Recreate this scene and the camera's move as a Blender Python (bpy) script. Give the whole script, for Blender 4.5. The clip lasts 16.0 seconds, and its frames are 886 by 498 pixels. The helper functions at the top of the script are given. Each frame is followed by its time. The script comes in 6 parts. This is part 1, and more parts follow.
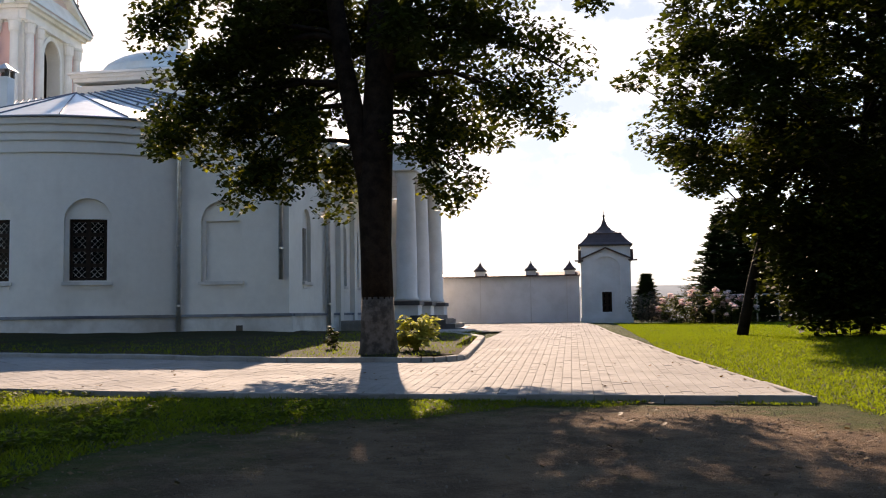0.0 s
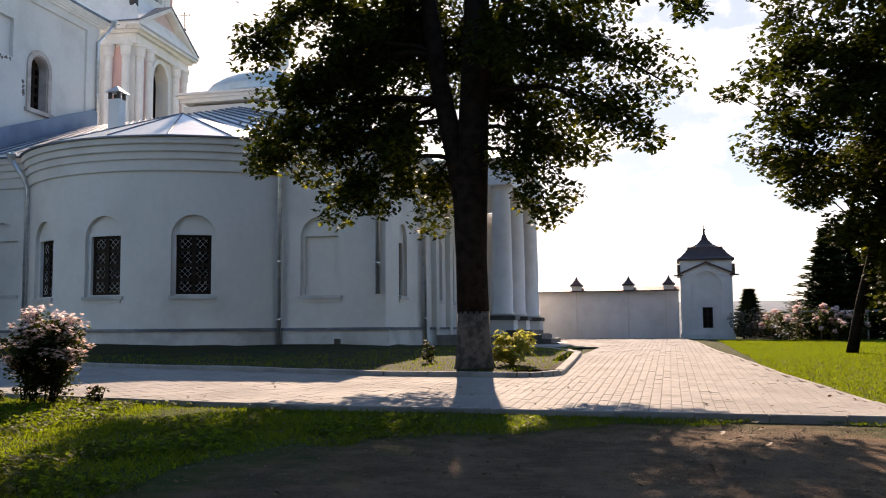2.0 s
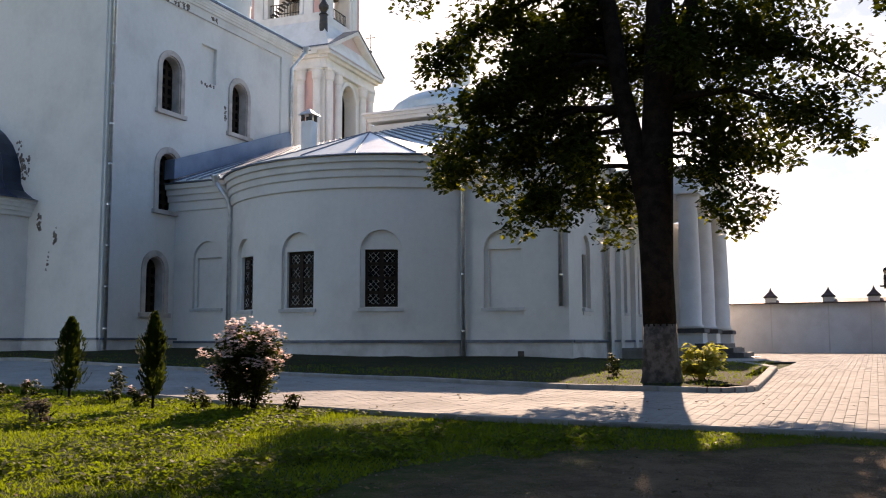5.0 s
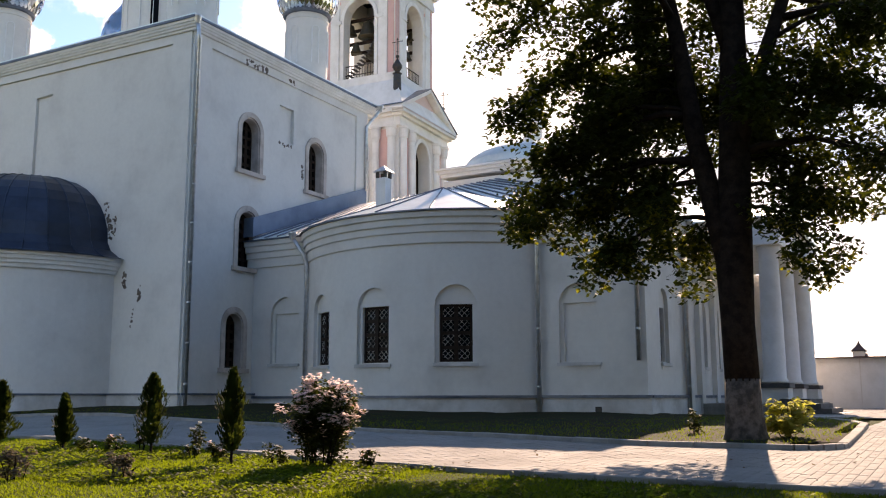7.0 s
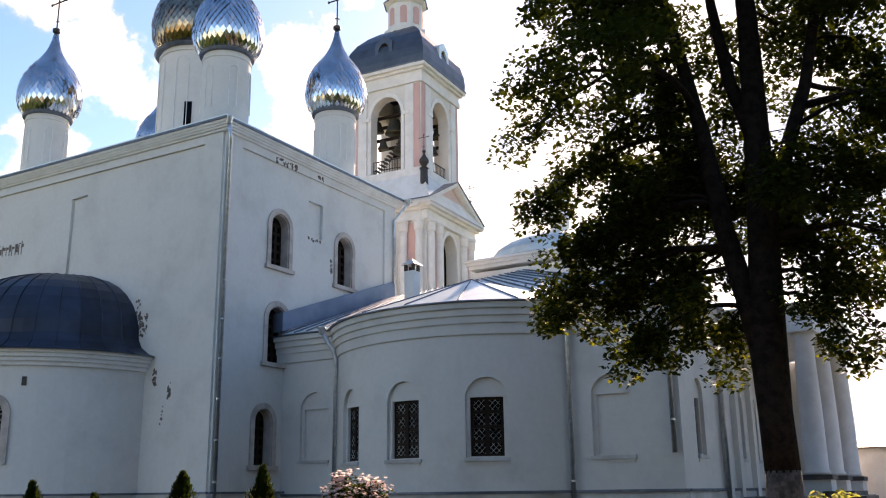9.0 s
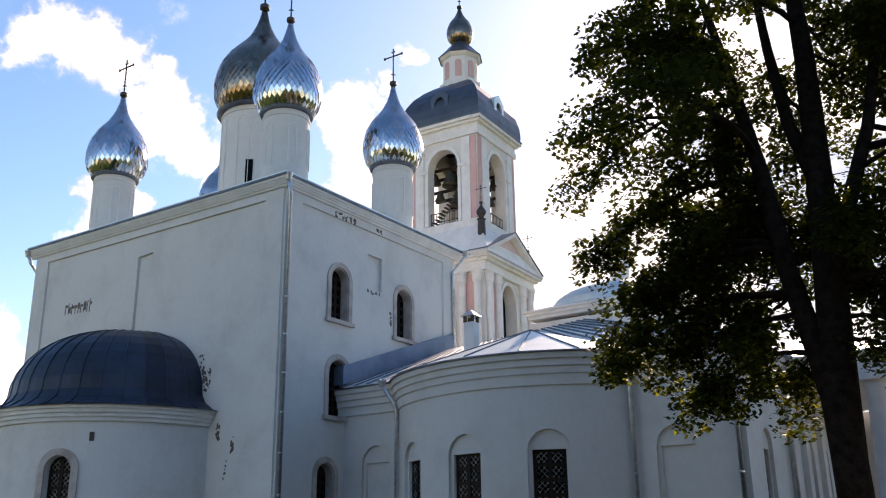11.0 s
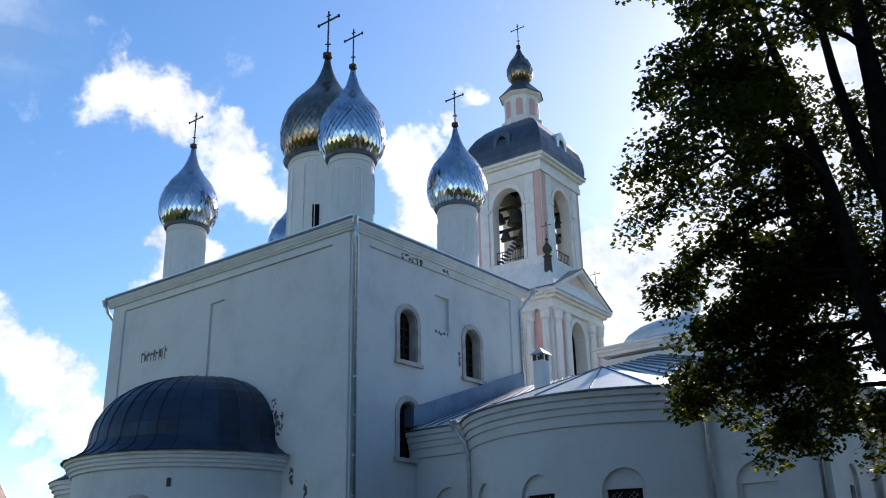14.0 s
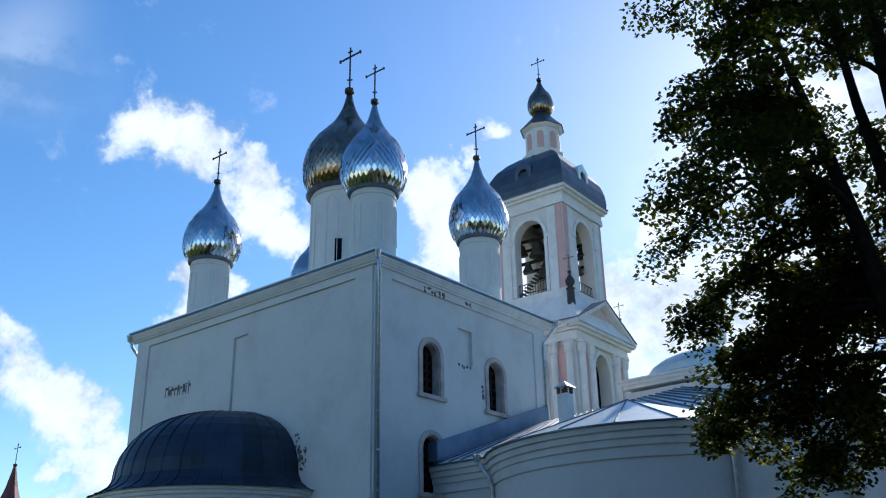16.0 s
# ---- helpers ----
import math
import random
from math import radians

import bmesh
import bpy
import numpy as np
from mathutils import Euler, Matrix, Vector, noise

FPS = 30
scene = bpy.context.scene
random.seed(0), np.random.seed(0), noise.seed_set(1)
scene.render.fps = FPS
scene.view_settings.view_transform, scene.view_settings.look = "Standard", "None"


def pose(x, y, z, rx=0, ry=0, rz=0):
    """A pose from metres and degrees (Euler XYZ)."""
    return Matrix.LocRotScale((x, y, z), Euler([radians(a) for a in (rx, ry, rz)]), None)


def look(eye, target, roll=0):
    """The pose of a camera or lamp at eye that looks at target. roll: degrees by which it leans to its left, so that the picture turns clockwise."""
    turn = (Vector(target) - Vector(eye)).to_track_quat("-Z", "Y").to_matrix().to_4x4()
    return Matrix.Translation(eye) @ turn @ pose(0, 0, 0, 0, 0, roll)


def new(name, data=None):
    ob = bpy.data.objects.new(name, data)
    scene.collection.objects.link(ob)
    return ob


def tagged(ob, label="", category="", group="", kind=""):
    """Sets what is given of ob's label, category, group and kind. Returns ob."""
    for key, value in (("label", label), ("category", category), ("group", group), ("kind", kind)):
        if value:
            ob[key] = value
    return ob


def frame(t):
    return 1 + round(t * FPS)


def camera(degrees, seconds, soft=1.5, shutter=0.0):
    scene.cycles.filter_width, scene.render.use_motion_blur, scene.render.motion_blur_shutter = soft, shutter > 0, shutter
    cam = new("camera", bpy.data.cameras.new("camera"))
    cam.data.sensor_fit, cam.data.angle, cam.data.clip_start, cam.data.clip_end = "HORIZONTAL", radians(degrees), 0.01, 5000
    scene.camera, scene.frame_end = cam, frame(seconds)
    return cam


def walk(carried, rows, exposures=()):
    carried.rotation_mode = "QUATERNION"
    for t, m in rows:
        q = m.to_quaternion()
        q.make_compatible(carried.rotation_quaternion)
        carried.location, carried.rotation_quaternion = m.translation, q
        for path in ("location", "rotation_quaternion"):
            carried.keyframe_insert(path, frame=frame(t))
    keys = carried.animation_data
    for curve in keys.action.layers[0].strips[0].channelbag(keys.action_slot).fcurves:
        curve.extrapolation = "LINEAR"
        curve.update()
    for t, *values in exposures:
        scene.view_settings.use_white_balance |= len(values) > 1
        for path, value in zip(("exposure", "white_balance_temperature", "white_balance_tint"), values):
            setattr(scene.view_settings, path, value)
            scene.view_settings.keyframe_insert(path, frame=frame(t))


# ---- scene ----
cam = camera(50.65, 16.0, soft=1.1)
EYE = (0.0, 0.0, 1.6)
PATH = [
    (0.0, 7.807, 3.927, 0.812),
    (0.5, 8.508, 4.210, 0.817),
    (1.0, 9.274, 4.297, 0.788),
    (1.5, 11.080, 4.530, 0.626),
    (2.0, 13.634, 4.881, 0.443),
    (2.5, 15.421, 5.101, 0.264),
    (3.0, 17.758, 5.253, 0.137),
    (3.5, 19.891, 5.290, 0.014),
    (4.0, 21.523, 5.231, 0.048),
    (6.5, 28.759, 7.496, 0.178),
    (7.0, 29.355, 9.028, 0.120),
    (7.5, 29.710, 11.196, 0.321),
    (8.0, 29.892, 12.546, 0.531),
    (8.5, 30.398, 13.641, 0.662),
    (9.0, 31.259, 14.675, 0.719),
    (9.5, 32.066, 15.635, 0.657),
    (10.0, 33.114, 16.547, 0.568),
    (12.5, 37.570, 19.202, 1.037),
    (13.0, 38.533, 19.633, 0.982),
    (13.5, 39.062, 20.021, 0.993),
    (14.0, 39.372, 20.315, 1.034),
    (14.5, 39.688, 20.869, 1.050),
    (15.0, 39.932, 21.294, 1.083),
    (15.5, 40.379, 21.754, 1.005),
    (16.0, 40.803, 22.358, 0.957),
]  # seconds, yaw, pitch, roll
walk(cam, [(t, pose(*EYE, 90 + p, r, y)) for t, y, p, r in PATH],
     exposures=[(0.0, 0.82, 8500, 25), (4.0, 0.82, 8600, 27), (7.0, 0.92, 8900, 28), (9.0, 0.92, 8700, 27), (12.5, 0.45, 7650, 22), (14.2, 0.26, 6550, 15), (16.0, 0.12, 6000, 11)])

# ---------------- world and sun ----------------
SUN_AZ, SUN_EL = 12.4, 29.0      # degrees left of +y, and up


def direction(az, el):
    a, e = radians(az), radians(el)
    return Vector((-math.sin(a) * math.cos(e), math.cos(a) * math.cos(e), math.sin(e)))


class Nodes:
    """A small helper to wire node trees."""

    def __init__(self, tree):
        self.t = tree
        tree.nodes.clear()

    def add(self, kind, **sets):
        n = self.t.nodes.new(kind)
        for k, v in sets.items():
            if k == "op":
                n.operation = v
            elif k == "blend":
                n.blend_type = v
            elif k == "dtype":
                n.data_type = v
        return n

    def link(self, a, b):
        self.t.links.new(a, b)

    def math(self, op, a, b=0.0, c=0.0, clamp=False):
        n = self.t.nodes.new("ShaderNodeMath")
        n.operation, n.use_clamp = op, clamp
        for s, v in zip(n.inputs, (a, b, c)):
            if hasattr(v, "links"):
                self.link(v, s)
            else:
                s.default_value = v
        return n.outputs[0]

    def mix(self, fac, a, b):
        n = self.t.nodes.new("ShaderNodeMix")
        n.data_type = "RGBA"
        for s, v in ((n.inputs[0], fac), (n.inputs[6], a), (n.inputs[7], b)):
            if hasattr(v, "links"):
                self.link(v, s)
            else:
                s.default_value = v if not isinstance(v, tuple) or len(v) == 4 else (*v, 1)
        return n.outputs[2]

    def noise(self, vec, scale, detail=3.0, rough=0.55):
        n = self.t.nodes.new("ShaderNodeTexNoise")
        n.inputs["Scale"].default_value = scale
        n.inputs["Detail"].default_value = detail
        n.inputs["Roughness"].default_value = rough
        if vec is not None:
            self.link(vec, n.inputs["Vector"])
        return n

    def ramp(self, fac, lo, hi):
        n = self.t.nodes.new("ShaderNodeMapRange")
        n.interpolation_type = "SMOOTHSTEP"
        self.link(fac, n.inputs[0])
        n.inputs[1].default_value, n.inputs[2].default_value = lo, hi
        return n.outputs[0]


world = bpy.data.worlds.new("sky")
scene.world = world
world.use_nodes = True
W = Nodes(world.node_tree)
sky = W.add("ShaderNodeTexSky")
sky.sky_type, sky.sun_disc = "NISHITA", False
sky.sun_elevation, sky.sun_rotation = radians(SUN_EL), radians(-SUN_AZ)
sky.air_density, sky.dust_density, sky.ozone_density = 1.0, 0.3, 2.0
co = W.add("ShaderNodeTexCoord").outputs["Generated"]
warp = W.noise(co, 7.0, 5.0, 0.6)
shift = W.t.nodes.new("ShaderNodeVectorMath")
shift.operation = "MULTIPLY_ADD"
W.link(warp.outputs["Color"], shift.inputs[0])
shift.inputs[1].default_value = (0.20, 0.20, 0.20)
W.link(co, shift.inputs[2])
drift = W.t.nodes.new("ShaderNodeVectorMath")
drift.operation = "SUBTRACT"
W.link(shift.outputs[0], drift.inputs[0])
drift.inputs[1].default_value = (0.10, 0.10, 0.10)
wob = W.noise(co, 13.0, 8.0, 0.65)
wide = W.noise(co, 2.6, 2.0, 0.5)


def cloud_mask():
    """Cumulus puffs: soft lumps round a few directions, ragged by noise, over a thin veil towards the sun."""
    puffs = [(61.3, 29.8, .060), (58.6, 27.5, .060), (55.5, 25.6, .048), (52.5, 24.2, .040),
             (50.5, 21.3, .045), (47, 21.6, .04), (44.5, 26.0, .055), (42.0, 24.3, .07), (41, 29, .035), (38.0, 22.5, .06),
             (60.3, 19.5, .035), (57.5, 19.0, .030), (66, 13.0, .055), (63, 10.5, .06), (69, 14.5, .06), (60, 9, .05),
             (33, 20, .09), (27.5, 19, .09), (22, 18, .10), (28, 25, .04)]
    total = None
    for az, el, size in puffs:
        d = W.t.nodes.new("ShaderNodeVectorMath")
        d.operation = "DISTANCE"
        W.link(drift.outputs[0], d.inputs[0])
        d.inputs[1].default_value = direction(az - 2.4, el - 1.0)
        lump = W.math("SUBTRACT", 1.0, W.math("DIVIDE", d.outputs["Value"], size * 1.2), clamp=True)
        total = lump if total is None else W.math("MAXIMUM", total, lump)
    rag = W.math("SUBTRACT", wob.outputs[0], 0.5)
    return W.ramp(W.math("ADD", total, W.math("MULTIPLY", rag, 1.3)), 0.12, 0.62)


puffs = cloud_mask()
nearsun = W.t.nodes.new("ShaderNodeVectorMath")
nearsun.operation = "DISTANCE"
W.link(co, nearsun.inputs[0])
nearsun.inputs[1].default_value = direction(4, 12)
veil_zone = W.math("SUBTRACT", 1.0, W.math("DIVIDE", nearsun.outputs["Value"], 0.5), clamp=True)
veil = W.math("MULTIPLY", W.ramp(W.math("ADD", veil_zone, W.math("MULTIPLY", W.math("SUBTRACT", wide.outputs[0], 0.5), 1.2)), 0.05, 0.5), 0.85)
cover = W.math("MAXIMUM", puffs, veil)
layer = W.t.nodes.new("ShaderNodeVectorMath")
layer.operation = "MULTIPLY"
W.link(co, layer.inputs[0])
layer.inputs[1].default_value = (3.0, 3.0, 15.0)
streaks = W.noise(layer.outputs[0], 1.0, 4.0, 0.55)
lit = W.math("ADD", W.math("MULTIPLY", wob.outputs[0], 0.4), W.math("MULTIPLY", streaks.outputs[0], 0.6))
shade = W.ramp(lit, 0.455, 0.57)
veil_col = W.mix(shade, (5.4, 7.6, 10.4), (15.0, 16.4, 17.8))
puff_col = W.mix(W.ramp(wob.outputs[0], 0.28, 0.58), (8.0, 9.6, 11.4), (16.0, 17.2, 18.4))
cloud_col = W.mix(W.ramp(puffs, 0.1, 0.6), veil_col, puff_col)
bg = W.add("ShaderNodeBackground")
deep = W.add("ShaderNodeHueSaturation")
deep.inputs["Saturation"].default_value = 1.27
deep.inputs["Value"].default_value = 2.75
W.link(sky.outputs[0], deep.inputs["Color"])
W.link(W.mix(cover, deep.outputs[0], cloud_col), bg.inputs[0])
bg.inputs[1].default_value = 0.058
out = W.add("ShaderNodeOutputWorld")
W.link(bg.outputs[0], out.inputs[0])

sun = new("sun", bpy.data.lights.new("sun", "SUN"))
sun.data.energy, sun.data.angle, sun.data.color = 5.0, radians(0.55), (1.0, 0.92, 0.80)
sun.matrix_world = look(direction(SUN_AZ, SUN_EL) * 60, (0, 0, 0))


# ---------------- materials ----------------
def material(name, base, other=None, scale=3.0, rough=0.8, metal=0.0, bump=0.15, fine=40.0, low=0.35, high=0.7, spread=0.0, fine_amount=0.12, gloss=0.5):
    """Two-scale surface: large stains between base and other, fine grain, bump; spread varies whole pieces."""
    m = bpy.data.materials.new(name)
    m.use_nodes = True
    n = Nodes(m.node_tree)
    p = n.add("ShaderNodeBsdfPrincipled")
    o = n.add("ShaderNodeOutputMaterial")
    n.link(p.outputs[0], o.inputs[0])
    c = n.add("ShaderNodeTexCoord").outputs["Object"]
    big = n.noise(c, scale, 4.0, 0.6)
    small = n.noise(c, fine, 3.0, 0.6)
    other = other or tuple(v * 0.8 for v in base)
    col = n.mix(n.ramp(big.outputs[0], low, high), base, other)
    grain = n.math("MULTIPLY_ADD", small.outputs[0], fine_amount * 2, 1 - fine_amount)
    if spread:
        rnd = n.add("ShaderNodeObjectInfo").outputs["Random"]
        isl = n.add("ShaderNodeNewGeometry").outputs["Random Per Island"]
        mixr = n.math("FRACT", n.math("ADD", rnd, isl))
        grain = n.math("MULTIPLY", grain, n.math("MULTIPLY_ADD", mixr, spread * 2, 1 - spread))
    hsv = n.add("ShaderNodeHueSaturation")
    n.link(col, hsv.inputs["Color"])
    n.link(grain, hsv.inputs["Value"])
    n.link(hsv.outputs[0], p.inputs["Base Color"])
    n.link(n.math("MULTIPLY_ADD", big.outputs[0], 0.25, rough - 0.12, clamp=True), p.inputs["Roughness"])
    p.inputs["Metallic"].default_value = metal
    p.inputs["Specular IOR Level"].default_value = gloss
    if bump:
        b = n.add("ShaderNodeBump")
        b.inputs["Strength"].default_value, b.inputs["Distance"].default_value = bump, 0.02
        n.link(n.math("MULTIPLY_ADD", small.outputs[0], 0.5, big.outputs[0]), b.inputs["Height"])
        n.link(b.outputs[0], p.inputs["Normal"])
    return m


LIME = material("limewash", (0.73, 0.70, 0.66), (0.61, 0.58, 0.545), 0.45, 0.92, bump=0.35, fine=5, low=0.42, high=0.78, fine_amount=0.07)
TRIMW = material("white_trim", (0.82, 0.80, 0.78), (0.72, 0.70, 0.67), 1.2, 0.85, fine=12, fine_amount=0.05)
REVEAL = material("worn_stone_surround", (0.58, 0.49, 0.44), (0.40, 0.33, 0.29), 1.5, 0.9, bump=0.3, fine=14)
PLINTHM = material("plinth_render", (0.64, 0.63, 0.62), (0.46, 0.44, 0.42), 0.9, 0.9, bump=0.4, fine=8, fine_amount=0.1)
PALEPINK = material("pale_pink_plaster", (0.76, 0.58, 0.55), (0.70, 0.52, 0.49), 1.0, 0.85, fine=14, fine_amount=0.05)
PINK = material("pink_plaster", (0.72, 0.45, 0.41), (0.65, 0.40, 0.37), 1.0, 0.85, fine=14, fine_amount=0.05)
LEDGE = material("lead_flashing", (0.16, 0.19, 0.24), (0.10, 0.12, 0.15), 2.0, 0.5, 0.6)
TIN = material("tin_roof", (0.74, 0.79, 0.76), (0.62, 0.67, 0.65), 0.8, 0.48, 0.6, bump=0.12, fine=6, fine_amount=0.06, spread=0.08)
APRON = material("blue_grey_apron", (0.20, 0.27, 0.36), (0.15, 0.20, 0.28), 0.9, 0.5, 0.3)
BLUETIN = material("painted_roof", (0.026, 0.042, 0.072), (0.016, 0.026, 0.044), 0.9, 0.42, 0.15, bump=0.15, fine=5, spread=0.3, gloss=0.35)
TOWERTIN = material("tower_roof", (0.075, 0.10, 0.135), (0.05, 0.07, 0.10), 0.9, 0.4, 0.35, bump=0.12, fine=5, spread=0.15)
SILVER = material("silver_scales", (0.70, 0.73, 0.77), (0.62, 0.64, 0.67), 4.0, 0.14, 1.0, bump=0.0, fine=8, spread=0.06, fine_amount=0.05)
DULLSCALE = material("weathered_scales", (0.42, 0.325, 0.24), (0.26, 0.20, 0.155), 4.0, 0.2, 1.0, bump=0.0, fine=8, spread=0.2)
ZINC = material("zinc_pipe", (0.62, 0.64, 0.66), (0.46, 0.48, 0.51), 5.0, 0.34, 0.75)
DARKMETAL = material("dark_metal", (0.05, 0.05, 0.055), (0.09, 0.07, 0.05), 6.0, 0.55, 0.6)
BROWNROOF = material("brown_roof", (0.10, 0.055, 0.045), (0.07, 0.04, 0.035), 3.0, 0.5, 0.2)
FRAMEM = material("dark_wood_frame", (0.022, 0.013, 0.010), (0.034, 0.020, 0.014), 6.0, 0.55, gloss=0.1)
BRONZE = material("bell_bronze", (0.10, 0.08, 0.05), (0.06, 0.06, 0.05), 6.0, 0.45, 0.8)
BARK = material("bark", (0.024, 0.018, 0.014), (0.011, 0.008, 0.007), 5.0, 0.95, bump=1.0, fine=26, fine_amount=0.4, gloss=0.1)
WHITEBARK = material("whitewashed_bark", (0.13, 0.105, 0.088), (0.05, 0.038, 0.03), 5.0, 0.95, bump=1.0, fine=24, low=0.38, high=0.62, fine_amount=0.35)
STONE = material("kerb_concrete", (0.34, 0.32, 0.295), (0.24, 0.225, 0.205), 2.0, 0.9, bump=0.5, fine=30, spread=0.08)
SLAB = material("paving_slab", (0.268, 0.252, 0.232), (0.222, 0.208, 0.19), 0.7, 0.88, bump=0.5, fine=30, spread=0.05, fine_amount=0.12)
JOINT = material("paving_bed", (0.24, 0.215, 0.185), (0.19, 0.17, 0.145), 2.0, 0.95, bump=0.4)
DARKSTEP = material("dark_stone_step", (0.085, 0.08, 0.08), (0.05, 0.048, 0.047), 3.0, 0.6)
SCAR = material("bare_brick_scar", (0.12, 0.085, 0.07), (0.25, 0.20, 0.17), 9.0, 0.95, bump=0.6, fine=30)
RUST = material("rust_red_roof", (0.20, 0.05, 0.045), (0.12, 0.04, 0.035), 3.0, 0.6)


def leaf_material(name, base, other, glow, through_share=0.42):
    """Thin leaves: diffuse with light passing through."""
    m = bpy.data.materials.new(name)
    m.use_nodes = True
    n = Nodes(m.node_tree)
    o = n.add("ShaderNodeOutputMaterial")
    isl = n.add("ShaderNodeNewGeometry").outputs["Random Per Island"]
    c = n.add("ShaderNodeTexCoord").outputs["Object"]
    big = n.noise(c, 0.8, 2.0)
    fac = n.math("ADD", n.math("MULTIPLY", isl, 0.7), n.math("MULTIPLY", n.ramp(big.outputs[0], 0.4, 0.7), 0.3))
    col = n.mix(fac, base, other)
    p = n.add("ShaderNodeBsdfPrincipled")
    p.inputs["Roughness"].default_value = 0.6
    p.inputs["Specular IOR Level"].default_value = 0.1
    n.link(col, p.inputs["Base Color"])
    tr = n.add("ShaderNodeBsdfTranslucent")
    n.link(n.mix(0.5, col, glow), tr.inputs[0])
    ms = n.add("ShaderNodeMixShader")
    ms.inputs[0].default_value = through_share
    n.link(p.outputs[0], ms.inputs[1])
    n.link(tr.outputs[0], ms.inputs[2])
    n.link(ms.outputs[0], o.inputs[0])
    return m


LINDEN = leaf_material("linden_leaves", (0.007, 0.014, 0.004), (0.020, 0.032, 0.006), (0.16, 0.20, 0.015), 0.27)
# brighter yellow-green leaf copy: sunlight on the low leaves, put into their colour
SUNLITLEAF = leaf_material("yellowing_leaves", (0.045, 0.065, 0.010), (0.10, 0.09, 0.015), (0.40, 0.40, 0.03), 0.45)
SHRUB = leaf_material("shrub_leaves", (0.010, 0.018, 0.005), (0.030, 0.042, 0.010), (0.13, 0.15, 0.02))
CONIFER = leaf_material("conifer_sprays", (0.018, 0.035, 0.014), (0.035, 0.055, 0.02), (0.05, 0.08, 0.02))
THUJA = leaf_material("thuja_sprays", (0.010, 0.021, 0.006), (0.026, 0.042, 0.010), (0.10, 0.13, 0.015))
HOSTA = leaf_material("variegated_leaves", (0.20, 0.24, 0.05), (0.45, 0.40, 0.14), (0.75, 0.72, 0.12), 0.6)
PETAL = leaf_material("pink_petals", (0.85, 0.64, 0.62), (0.88, 0.80, 0.76), (0.98, 0.80, 0.74), 0.55)
WHITEPETAL = leaf_material("white_petals", (0.75, 0.73, 0.68), (0.80, 0.76, 0.70), (0.80, 0.78, 0.70))
GRASSM = leaf_material("grass_blades", (0.013, 0.023, 0.003), (0.046, 0.060, 0.006), (0.48, 0.64, 0.03), 0.47)
GREYWEED = leaf_material("dry_weeds", (0.11, 0.10, 0.07), (0.16, 0.13, 0.11), (0.2, 0.16, 0.1))


def glass_material():
    m = bpy.data.materials.new("old_glass")
    m.use_nodes = True
    n = Nodes(m.node_tree)
    p, o = n.add("ShaderNodeBsdfPrincipled"), n.add("ShaderNodeOutputMaterial")
    n.link(p.outputs[0], o.inputs[0])
    p.inputs["Base Color"].default_value = (0.004, 0.004, 0.005, 1)
    p.inputs["Roughness"].default_value = 0.12
    p.inputs["Specular IOR Level"].default_value = 0.05
    c = n.add("ShaderNodeTexCoord").outputs["Object"]
    b = n.add("ShaderNodeBump")
    b.inputs["Strength"].default_value = 0.08
    n.link(n.noise(c, 3.0).outputs[0], b.inputs["Height"])
    n.link(b.outputs[0], p.inputs["Normal"])
    return m


GLASS = glass_material()
CURTAIN = material("pale_lattice", (0.52, 0.51, 0.49), (0.05, 0.05, 0.05), 0.7, 0.8, low=0.46, high=0.58, gloss=0.1)


